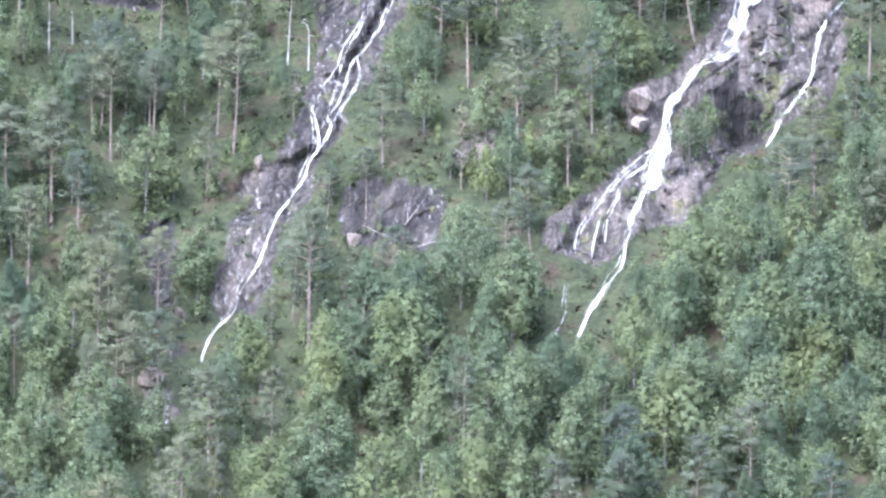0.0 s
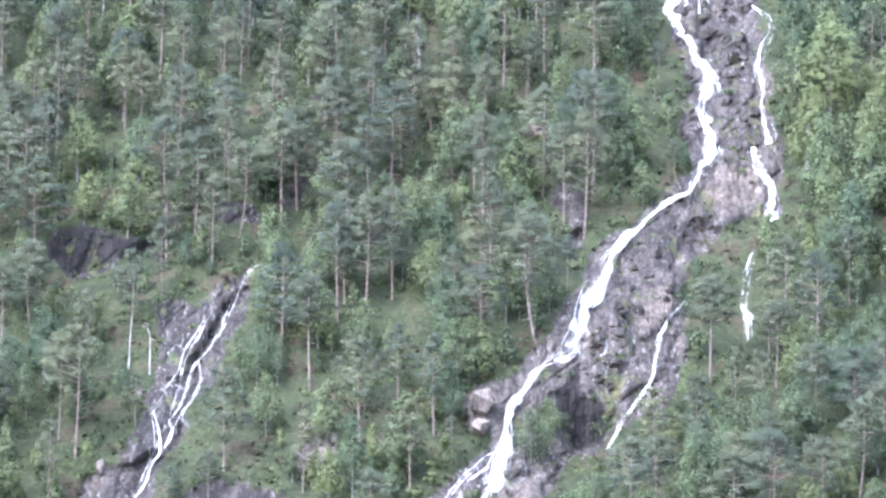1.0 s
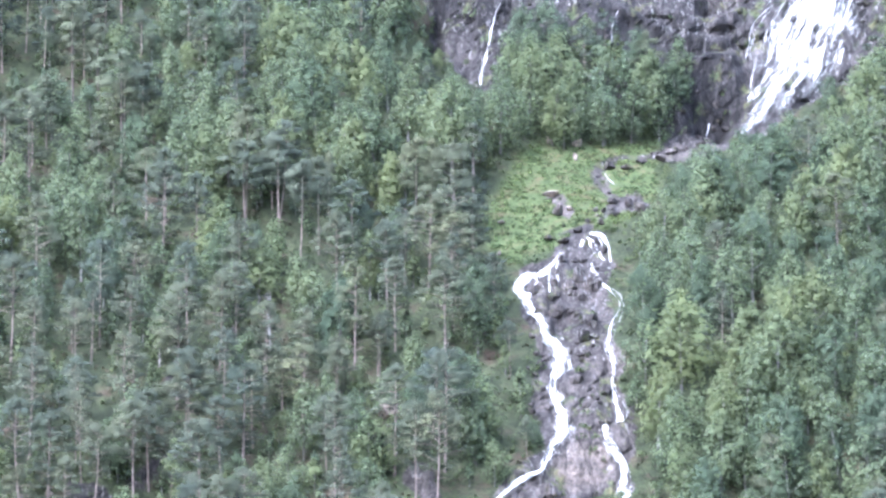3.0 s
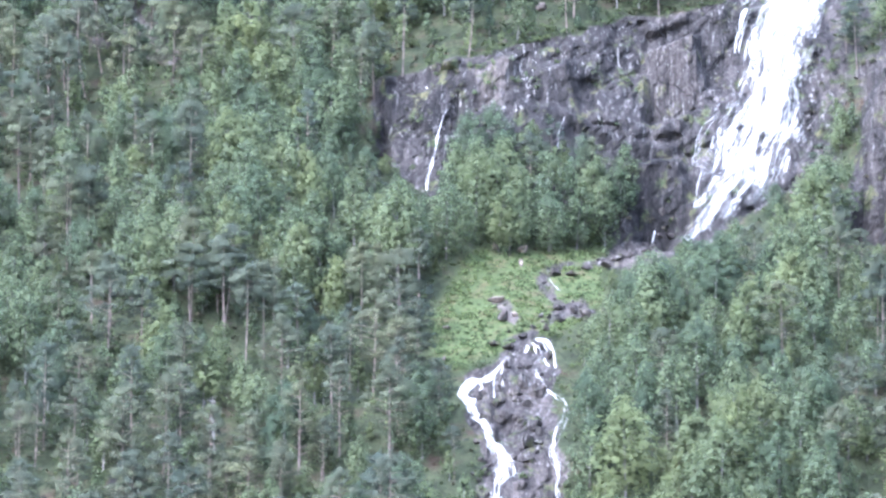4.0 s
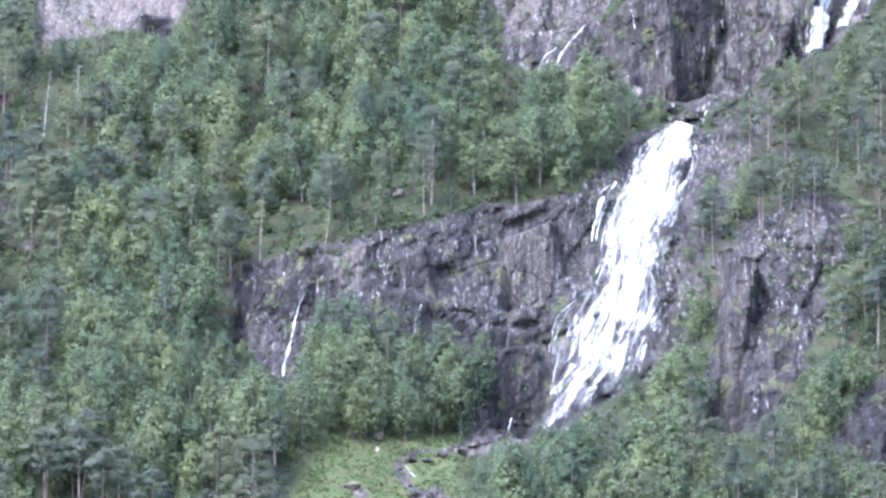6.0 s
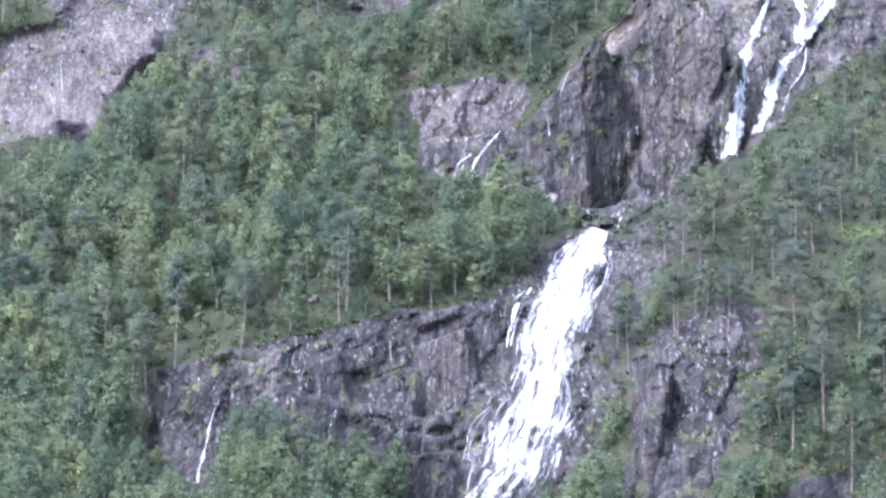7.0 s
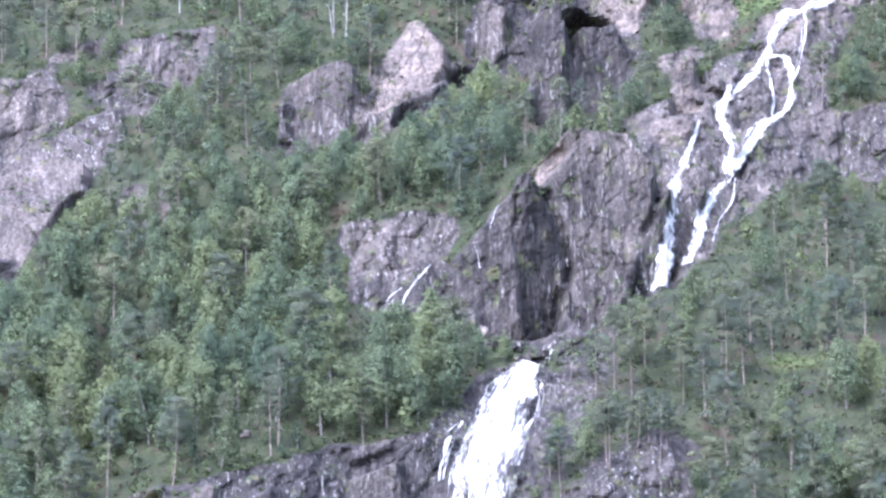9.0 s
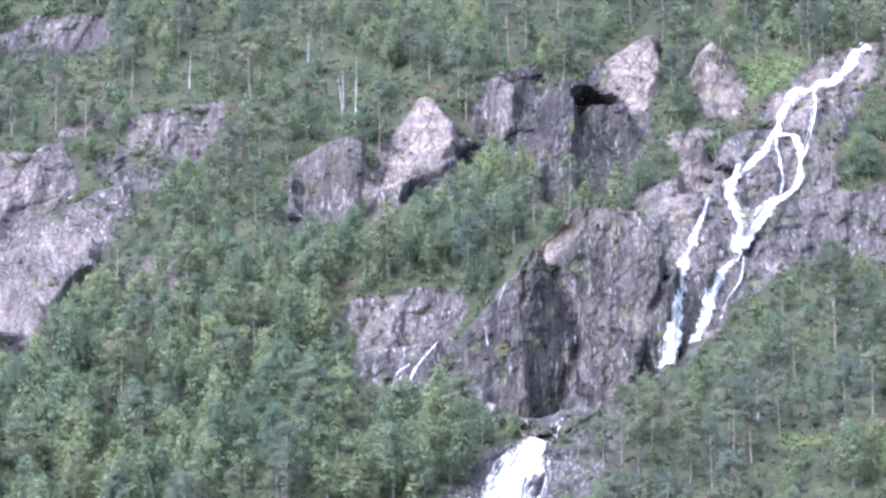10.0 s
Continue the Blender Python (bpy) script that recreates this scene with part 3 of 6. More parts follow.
# low paleness in caves, creases and undercuts is their shade, put into the colour
FACES = [
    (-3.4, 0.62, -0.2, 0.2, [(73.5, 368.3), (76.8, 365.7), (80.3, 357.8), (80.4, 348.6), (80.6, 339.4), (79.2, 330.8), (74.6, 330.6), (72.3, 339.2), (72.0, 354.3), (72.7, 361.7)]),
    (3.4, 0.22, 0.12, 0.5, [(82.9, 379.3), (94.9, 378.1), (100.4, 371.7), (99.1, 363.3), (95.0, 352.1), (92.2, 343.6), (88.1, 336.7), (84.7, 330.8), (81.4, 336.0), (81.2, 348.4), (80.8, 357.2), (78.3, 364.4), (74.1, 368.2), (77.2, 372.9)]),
    (0.6, 0.1, 0.1, 0.36, [(64.3, 353.9), (67.8, 358.4), (73.5, 367.4), (72.3, 354.4), (72.8, 344.7), (71.7, 335.9), (74.0, 330.5), (66.4, 330.4), (64.3, 340.6), (60.9, 338.2), (60.7, 347.6)]),
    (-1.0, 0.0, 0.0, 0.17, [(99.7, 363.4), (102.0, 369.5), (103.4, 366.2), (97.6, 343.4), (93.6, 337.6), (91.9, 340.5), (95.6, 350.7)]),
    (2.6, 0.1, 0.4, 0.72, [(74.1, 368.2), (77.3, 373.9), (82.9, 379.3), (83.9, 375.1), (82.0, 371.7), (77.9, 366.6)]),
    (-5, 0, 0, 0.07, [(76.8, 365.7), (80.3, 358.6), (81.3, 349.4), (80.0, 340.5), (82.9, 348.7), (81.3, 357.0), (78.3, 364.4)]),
    (0, 0.1, 0.35, 0.42, [(106.4, 372.7), (111.3, 371.9), (104.3, 351.8), (100.5, 343.8), (102.7, 358.0)]),
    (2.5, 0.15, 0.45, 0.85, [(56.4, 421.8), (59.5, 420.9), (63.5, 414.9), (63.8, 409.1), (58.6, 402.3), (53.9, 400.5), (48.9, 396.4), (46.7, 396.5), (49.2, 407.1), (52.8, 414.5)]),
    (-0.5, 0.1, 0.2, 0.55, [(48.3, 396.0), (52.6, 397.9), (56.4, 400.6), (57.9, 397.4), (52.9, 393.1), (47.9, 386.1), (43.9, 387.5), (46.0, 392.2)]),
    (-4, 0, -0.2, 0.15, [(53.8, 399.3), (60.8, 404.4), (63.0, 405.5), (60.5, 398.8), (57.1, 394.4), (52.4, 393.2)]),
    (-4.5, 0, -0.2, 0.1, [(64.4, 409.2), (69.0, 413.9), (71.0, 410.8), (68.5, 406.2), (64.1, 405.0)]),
    (1, -0.25, 0.2, 0.4, [(32.2, 402.6), (38.7, 407.3), (42.4, 408.4), (45.5, 406.0), (44.7, 398.0), (42.5, 392.5), (38.2, 387.0), (33.0, 386.7), (32.0, 394.0)]),
    (1.8, -0.3, 0.2, 0.55, [(71.9, 429.9), (74.1, 430.4), (76.7, 427.8), (75.8, 418.3), (73.5, 415.0), (69.1, 415.5), (69.3, 421.0)]),
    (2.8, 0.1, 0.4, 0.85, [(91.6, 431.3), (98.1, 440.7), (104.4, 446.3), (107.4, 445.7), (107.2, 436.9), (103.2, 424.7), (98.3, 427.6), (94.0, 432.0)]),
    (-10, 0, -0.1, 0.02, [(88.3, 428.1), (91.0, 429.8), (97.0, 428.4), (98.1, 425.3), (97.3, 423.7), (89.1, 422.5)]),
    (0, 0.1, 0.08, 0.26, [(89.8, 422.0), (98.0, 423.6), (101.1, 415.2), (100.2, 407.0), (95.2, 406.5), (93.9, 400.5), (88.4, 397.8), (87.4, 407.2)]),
    (1.6, -0.35, 0.1, 0.25, [(82.0, 424.4), (87.6, 427.5), (88.2, 416.1), (84.9, 394.9), (80.3, 393.2), (80.5, 410.7)]),
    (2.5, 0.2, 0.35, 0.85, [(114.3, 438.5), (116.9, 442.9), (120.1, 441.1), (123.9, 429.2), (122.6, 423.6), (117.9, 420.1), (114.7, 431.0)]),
    (1, 0.2, 0.2, 0.72, [(107.3, 409.6), (112.6, 411.7), (112.1, 397.1), (106.4, 393.8)]),
    (1.5, 0.1, 0.5, 0.75, [(101.7, 390.7), (109.0, 393.2), (110.6, 388.9), (105.4, 383.2), (101.0, 385.0)]),
    (1, 0, 0.3, 0.38, [(119.2, 400.6), (125.2, 407.4), (126.9, 401.0), (125.6, 395.9), (119.3, 391.3)]),
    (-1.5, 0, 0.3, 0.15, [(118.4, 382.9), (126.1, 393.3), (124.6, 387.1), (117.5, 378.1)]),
    (0.6, 0.05, 0.75, 0.59, [(-44.5, 358.2), (-29.5, 370.2), (-17.2, 378.0), (-7.0, 381.9), (-7.2, 371.2), (-12.4, 364.0), (-17.1, 355.9), (-18.0, 349.8), (-28.1, 347.2), (-44.0, 341.5)]),
    (-1.4, 0.05, 0.75, 0.5, [(-44.6, 360.4), (-44.0, 368.0), (-34.0, 378.0), (-23.5, 380.6), (-14.0, 388.1), (-1.8, 397.2), (-0.2, 390.5), (-5.5, 376.1), (-9.6, 380.5), (-17.2, 379.2), (-29.5, 371.2)]),
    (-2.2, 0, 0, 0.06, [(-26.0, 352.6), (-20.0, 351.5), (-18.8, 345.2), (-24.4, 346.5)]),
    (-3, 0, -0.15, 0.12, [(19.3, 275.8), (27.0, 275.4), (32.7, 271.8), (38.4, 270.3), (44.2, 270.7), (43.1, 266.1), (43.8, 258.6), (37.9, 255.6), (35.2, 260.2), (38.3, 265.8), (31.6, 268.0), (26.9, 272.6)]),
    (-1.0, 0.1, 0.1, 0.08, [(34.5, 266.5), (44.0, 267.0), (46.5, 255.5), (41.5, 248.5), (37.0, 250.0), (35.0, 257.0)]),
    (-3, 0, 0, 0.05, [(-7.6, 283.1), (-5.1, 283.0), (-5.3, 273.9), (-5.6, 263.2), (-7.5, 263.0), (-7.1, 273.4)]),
    (1.2, 0.2, 0.1, 0.55, [(9.6, 282.9), (14.0, 287.6), (16.0, 286.6), (15.4, 280.3), (13.0, 276.5), (8.6, 275.0)]),
    (1, -0.1, 0.15, 0.4, [(40.1, 291.1), (48.0, 294.7), (48.4, 279.6), (44.3, 276.4), (38.5, 275.3)]),
    (0.5, 0.2, 0.15, 0.22, [(19.3, 284.0), (26.2, 286.9), (27.1, 277.1), (19.3, 277.9)]),
    (1.5, -0.2, 0.1, 0.32, [(77.6, 284.8), (82.1, 281.9), (79.8, 264.1), (76.7, 248.1), (72.7, 249.6), (74.9, 267.2)]),
    (1.2, 0.1, 0.7, 0.69, [(0.9, 153.7), (5.8, 160.3), (8.7, 158.6), (7.8, 152.5), (2.5, 148.2)]),
    (1.0, 0.2, 0.5, 0.68, [(16.1, 182.8), (20.7, 179.7), (20.1, 173.0), (14.2, 170.6), (10.9, 173.7), (12.6, 178.0)]),
    (1.5, -0.2, 0.5, 0.69, [(-21.1, 138.4), (-17.2, 139.6), (-17.5, 135.7), (-18.5, 131.0), (-21.2, 132.3)]),
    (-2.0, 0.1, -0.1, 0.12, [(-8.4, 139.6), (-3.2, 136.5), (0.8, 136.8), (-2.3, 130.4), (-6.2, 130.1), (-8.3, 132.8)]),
    (1.0, 0.1, 0.6, 0.69, [(-16.3, 122.9), (-10.9, 125.4), (-11.9, 119.7), (-16.1, 117.3)]),
    (0.8, 0.1, 0.7, 0.55, [(-75.6, 109.3), (-71.2, 117.9), (-69.3, 116.0), (-72.3, 106.9), (-74.9, 102.4), (-76.3, 105.8)]),
]
MEADOWS = [[(5.7, 243.9), (16.9, 246.1), (32.9, 247.8), (30.5, 238.3), (28.6, 229.6), (20.8, 225.2), (11.7, 219.8), (5.4, 215.1), (2.8, 221.7), (1.5, 229.4), (5.6, 237.5)], [(115.2, 320.7), (124.7, 323.6), (126.1, 320.0), (116.7, 316.2)], [(122.1, 438.5), (132.1, 443.4), (136.8, 437.8), (132.6, 430.9), (124.2, 426.0)]]
BIRCH_WOODS = [
    [(-108.1, 81.6), (-83.5, 83.5), (-69.3, 89.8), (-57.3, 98.7), (-45.5, 103.9), (-28.3, 97.9), (-21.2, 108.8), (-9.7, 112.7), (20.4, 116.9), (19.3, 65.0), (-104.7, 63.5)],
    [(22.6, 225.3), (33.7, 246.1), (46.9, 246.9), (69.9, 256.9), (61.1, 161.2), (24.7, 161.7), (24.6, 182.2), (22.1, 212.4)],
    [(-85.4, 219.0), (-63.2, 229.3), (-43.8, 239.0), (-31.3, 251.2), (-18.6, 262.7), (-1.7, 262.5), (9.8, 268.1), (33.6, 265.9), (33.9, 248.9), (6.6, 243.9), (0.1, 225.6), (-18.0, 229.1), (-37.8, 228.7), (-61.8, 211.9), (-84.3, 207.5)],
    [(-36.5, 347.6), (-17.1, 361.1), (-5.6, 364.8), (33.0, 374.4), (40.8, 354.1), (42.4, 339.9), (59.7, 333.5), (56.5, 305.4), (40.4, 298.5), (1.1, 287.8), (-33.7, 285.9)],
    [(35.2, 382.0), (50.9, 393.8), (68.7, 410.7), (80.1, 412.6), (80.6, 400.7), (74.5, 377.9), (63.0, 364.4), (43.0, 367.0)],
    [(-34.0, 292.0), (-8.5, 282.7), (-7.4, 270.8), (-31.9, 249.2)],
]
OPEN_WOODS = [
    (0.42, [(78.2, 312.5), (90.2, 331.6), (108.0, 349.1), (155.1, 378.9), (138.2, 284.3), (66.3, 285.2)]),
    (0.55, [(-35.7, 472.5), (167.3, 474.9), (163.9, 451.4), (93.8, 443.4), (70.9, 434.4), (45.1, 417.6), (26.9, 404.6), (12.5, 408.0), (-32.5, 399.0)]),
    (0.5, [(-2.3, 396.5), (28.5, 395.5), (27.8, 372.5), (36.4, 372.8), (8.4, 350.7), (-9.5, 362.4)]),
    (0.4, [(-62.0, 134.8), (-38.0, 138.3), (-22.6, 128.8), (-36.4, 104.6), (-58.7, 103.9)]),
]
STREAMS = {
    'w1a': [(-58.8, 155.2, 0.33), (-59.2, 152.1, 0.58), (-59.6, 151.4, 0.66), (-60.4, 148.9, 0.74), (-62.0, 145.1, 0.82), (-62.6, 142.1, 0.66), (-64.3, 139.3, 0.57), (-65.1, 136.5, 0.57), (-66.1, 135.1, 0.65), (-65.7, 133.8, 0.57), (-65.0, 131.3, 0.65), (-64.9, 128.6, 0.81), (-65.7, 126.8, 0.73), (-66.6, 123.5, 0.81), (-68.0, 119.8, 0.64), (-69.0, 117.9, 0.32), (-69.9, 114.8, 0.64), (-71.0, 110.8, 0.63), (-72.3, 107.3, 0.87), (-73.2, 104.7, 0.87), (-73.9, 102.2, 0.78), (-75.7, 99.6, 0.63), (-76.6, 96.9, 0.47), (-77.0, 94.1, 0.39)],
    'w1b': [(-53.0, 160.9, 0.34), (-54.8, 159.0, 0.59), (-56.6, 154.3, 0.75), (-57.9, 150.0, 0.75), (-59.1, 147.1, 0.74), (-60.4, 144.8, 0.83), (-61.4, 142.8, 0.74), (-61.8, 139.2, 0.65), (-62.5, 135.8, 0.57), (-63.7, 133.5, 0.57), (-63.2, 132.1, 0.65), (-64.0, 129.4, 0.57), (-65.0, 127.7, 0.65)],
    'w1c': [(-60.5, 144.2, 0.33), (-60.1, 141.1, 0.41), (-60.8, 137.9, 0.33), (-62.0, 135.3, 0.33), (-62.9, 132.9, 0.32)],
    'w1e': [(-62.5, 142.3, 0.49), (-62.8, 139.9, 0.49), (-63.3, 137.4, 0.49), (-63.7, 134.6, 0.41)],
    'w1d': [(-80.3, 88.6, 0.54), (-80.2, 85.7, 0.84), (-80.2, 83.1, 0.76)],
    'w2': [(13.8, 218.5, 0.89), (13.0, 217.2, 1.07), (12.4, 216.1, 1.25), (10.8, 214.2, 1.78), (8.2, 213.2, 1.96), (7.2, 211.4, 2.49), (8.1, 209.0, 2.66), (9.0, 206.8, 2.12), (10.1, 204.8, 2.99), (10.6, 202.4, 2.81), (11.3, 200.3, 2.45), (12.6, 198.4, 3.15), (13.1, 196.3, 3.84), (12.9, 193.9, 3.13), (12.2, 192.1, 1.91), (12.1, 189.8, 2.08), (12.8, 187.7, 3.11), (13.6, 186.0, 3.79), (13.5, 184.1, 3.27), (13.3, 182.1, 2.92), (12.6, 180.6, 1.88), (11.3, 178.6, 1.37), (10.6, 176.6, 1.19), (10.0, 174.7, 0.93), (8.3, 173.7, 0.93), (6.2, 172.3, 1.1), (4.0, 169.9, 1.27), (1.1, 166.1, 1.43), (1.2, 166.6, 1.85), (-1.6, 161.9, 3.01), (-3.2, 156.3, 3.82), (-5.0, 152.9, 2.64), (-5.8, 149.8, 2.96), (-6.5, 147.0, 3.28), (-7.8, 144.5, 2.95), (-10.4, 143.0, 0.98), (-11.5, 141.9, 0.98), (-12.3, 140.5, 1.63), (-13.2, 138.9, 1.87), (-14.3, 137.6, 1.47), (-15.5, 135.7, 1.62), (-15.7, 133.5, 1.54), (-15.7, 131.3, 1.94), (-16.2, 129.2, 2.91), (-16.8, 127.1, 2.9), (-17.5, 124.7, 2.73), (-18.2, 122.3, 2.4)],
    'w2f': [(-18.2, 122.3, 2.24), (-19.1, 119.9, 1.92), (-19.8, 117.5, 2.07), (-20.3, 115.7, 1.27), (-20.8, 113.4, 0.63), (-21.3, 110.2, 0.79), (-22.3, 107.9, 1.1), (-23.7, 104.6, 0.94), (-25.1, 101.9, 0.78), (-26.4, 97.9, 0.54)],
    'w2b': [(-16.9, 128.4, 0.65), (-18.8, 127.8, 0.64), (-21.4, 124.7, 0.64), (-24.0, 120.9, 0.56), (-26.2, 117.7, 0.64), (-27.5, 115.0, 0.63), (-27.9, 113.2, 0.71), (-27.5, 111.3, 0.47)],
    'w2c': [(-18.3, 126.0, 0.48), (-21.0, 123.5, 0.64), (-22.0, 120.5, 0.64), (-22.9, 117.8, 0.95), (-23.5, 116.0, 0.79), (-23.6, 113.5, 0.63)],
    'w2d': [(-24.6, 116.4, 0.4), (-25.2, 113.3, 0.47), (-25.3, 110.6, 0.47)],
    'w2e': [(-28.4, 106.8, 0.47), (-28.9, 101.5, 0.55), (-30.2, 97.9, 0.85)],
    'h1': [(21.3, 239.2, 0.4), (22.2, 237.9, 0.6), (23.2, 236.5, 0.5)],
    'h2': [(20.5, 222.3, 0.7), (21.3, 221.0, 0.8), (21.6, 219.5, 1.0), (21.6, 217.0, 0.6)],
    'h2b': [(18.7, 222.6, 0.72), (17.9, 221.7, 1.17), (17.1, 220.2, 0.72)],
    'h2c': [(18.5, 221.5, 0.81), (19.0, 219.7, 0.9), (19.6, 218.1, 0.89)],
    'h3': [(18.5, 216.3, 0.71), (18.9, 214.7, 1.25), (19.5, 213.1, 0.53), (20.3, 211.9, 0.53), (21.6, 210.3, 0.71), (22.5, 209.2, 0.71), (22.8, 206.9, 0.71), (22.0, 204.5, 0.88), (21.3, 202.9, 0.7), (20.8, 200.9, 1.05), (20.6, 198.7, 1.05), (21.0, 197.1, 1.22), (21.2, 195.1, 1.13), (21.1, 193.5, 0.44), (20.8, 191.9, 1.04), (21.0, 190.1, 1.56), (21.5, 188.2, 2.16), (22.0, 186.0, 2.59), (21.9, 184.5, 2.07)],
    'h5': [(19.9, 183.6, 1.03), (20.1, 182.0, 1.55), (20.7, 179.9, 1.37), (21.5, 178.0, 1.37), (22.3, 176.6, 1.2), (22.4, 174.3, 2.05), (22.2, 172.3, 2.72), (22.7, 170.7, 1.7)],
    'h6': [(12.0, 215.1, 0.62), (11.8, 212.7, 0.62), (11.9, 210.1, 0.53)],
    'h7': [(10.2, 212.3, 0.44), (9.5, 211.2, 0.53), (8.8, 209.5, 0.53)],
    'h8': [(17.2, 221.3, 0.6), (18.7, 222.6, 0.8), (20.3, 222.6, 0.8), (21.2, 221.3, 0.7)],
    'h9': [(18.0, 222.0, 0.6), (19.2, 220.6, 0.9), (18.8, 218.8, 0.6), (17.9, 217.2, 0.5)],
    'h10': [(19.6, 222.4, 0.6), (20.4, 220.6, 0.8), (20.0, 218.9, 0.7), (20.6, 217.4, 0.4)],
    'h11': [(9.6, 213.4, 0.5), (10.4, 211.6, 0.6), (10.2, 209.4, 0.4)],
    'h12': [(13.4, 216.6, 0.5), (13.0, 214.6, 0.6), (13.3, 212.4, 0.4)],
    'w10': [(24.6, 274.3, 0.38), (23.8, 271.3, 0.76), (23.5, 267.8, 0.57)],
    'w11': [(70.3, 364.7, 0.2), (68.3, 357.6, 0.28), (67.5, 355.0, 0.2)],
    'w12': [(64.0, 352.4, 0.2), (65.0, 349.9, 0.26), (65.4, 347.0, 0.2)],
    'w3': [(19.6, 165.0, 0.85), (18.4, 160.4, 1.52), (18.0, 156.3, 2.18), (18.3, 152.3, 1.67), (18.2, 148.8, 1.33)],
    'w4': [(9.5, 155.2, 0.33), (7.4, 152.3, 1.0), (5.8, 149.0, 1.49), (4.9, 144.5, 0.66), (4.5, 141.6, 0.82), (2.1, 137.5, 0.9), (0.1, 134.4, 1.06), (-1.8, 130.3, 1.06)],
    'w5': [(72.5, 321.0, 4.2), (71.4, 318.3, 5.78), (68.8, 313.4, 7.53), (66.0, 305.0, 8.63), (63.6, 297.9, 10.13), (61.9, 291.9, 10.58), (61.2, 285.2, 11.1), (59.8, 278.8, 12.3), (57.3, 273.1, 15.52), (54.9, 266.9, 16.79), (53.4, 263.0, 15.21), (51.4, 260.4, 10.63), (49.5, 256.8, 6.63), (46.6, 253.0, 3.4), (44.6, 249.0, 1.69)],
    'w5l': [(59.3, 304.4, 0.78), (57.3, 301.4, 1.37), (55.4, 296.3, 1.17), (54.8, 291.2, 0.78)],
    'w5r': [(74.2, 315.3, 0.79), (73.0, 309.5, 0.99), (70.1, 302.7, 0.98), (68.5, 294.2, 0.78)],
    'w5s': [(39.7, 253.3, 0.66), (38.8, 250.0, 0.66), (38.3, 247.8, 0.56)],
    'w6': [(5.3, 277.1, 0.38), (3.8, 273.6, 0.67), (2.7, 267.3, 0.85), (1.5, 262.4, 0.66), (1.2, 258.8, 0.47)],
    'w7a': [(111.0, 391.5, 0.7), (109.7, 386.5, 1.0), (107.2, 381.0, 1.2), (104.8, 372.8, 1.7), (102.7, 363.5, 2.3), (101.4, 356.3, 2.6), (100.0, 349.8, 2.9), (99.0, 343.9, 3.2)],
    'w7': [(149.8, 443.4, 2.01), (146.6, 439.1, 2.0), (142.1, 432.6, 2.21), (136.7, 429.3, 1.77), (132.3, 426.5, 1.98), (129.1, 419.8, 2.19), (127.8, 415.8, 1.97), (123.2, 407.6, 1.95), (118.5, 401.3, 1.72), (115.8, 395.1, 2.14), (117.1, 388.2, 1.92), (116.2, 380.0, 1.91), (114.9, 376.4, 0.95), (112.0, 371.4, 1.37), (109.7, 366.0, 1.78), (107.4, 359.1, 2.08), (104.7, 351.5, 1.76)],
    'w7b': [(127.8, 415.8, 1.53), (131.6, 414.2, 1.53), (131.3, 406.6, 1.41), (129.8, 399.5, 1.4), (123.7, 392.3, 1.82), (119.5, 385.1, 2.13), (116.1, 378.6, 1.59)],
    'w7c': [(127.6, 414.0, 0.87), (127.8, 405.0, 0.98), (126.4, 396.4, 0.75)],
    'w7d': [(136.7, 429.3, 1.1), (136.3, 421.9, 0.88), (134.4, 414.3, 0.77), (131.7, 406.6, 0.76)],
    'w7e': [(117.2, 377.6, 0.53), (115.9, 371.6, 0.63), (112.8, 365.5, 0.52), (110.5, 358.8, 0.42)],
    'w8a': [(56.5, 348.8, 0.41), (53.2, 344.3, 0.61), (51.3, 340.7, 0.61), (51.0, 337.9, 0.41)],
    'w8b': [(51.1, 343.8, 0.31), (48.7, 341.9, 0.51), (47.5, 338.3, 0.41)],
    'w8c': [(49.5, 340.9, 0.82), (48.5, 336.0, 0.71)],
    'w9': [(77.1, 325.4, 0.6), (75.7, 323.2, 0.8)],
}
Y, ROCK, TONE = relief(WALLS, FACES)
gx, gz = np.meshgrid(GX, GZ, indexing="ij")
ragx, ragz = gx + 1.5 * lattice(gx, gz, 4, 21), gz + 1.5 * lattice(gx, gz, 4, 22)
GRASS = np.zeros(gx.shape)
for poly in MEADOWS:
    GRASS = np.maximum(GRASS, inside(ragx, ragz, poly))
GRASS = blur(GRASS, 1, 1)


def ground(x, z):
    return float(grid_at(Y, x, z))


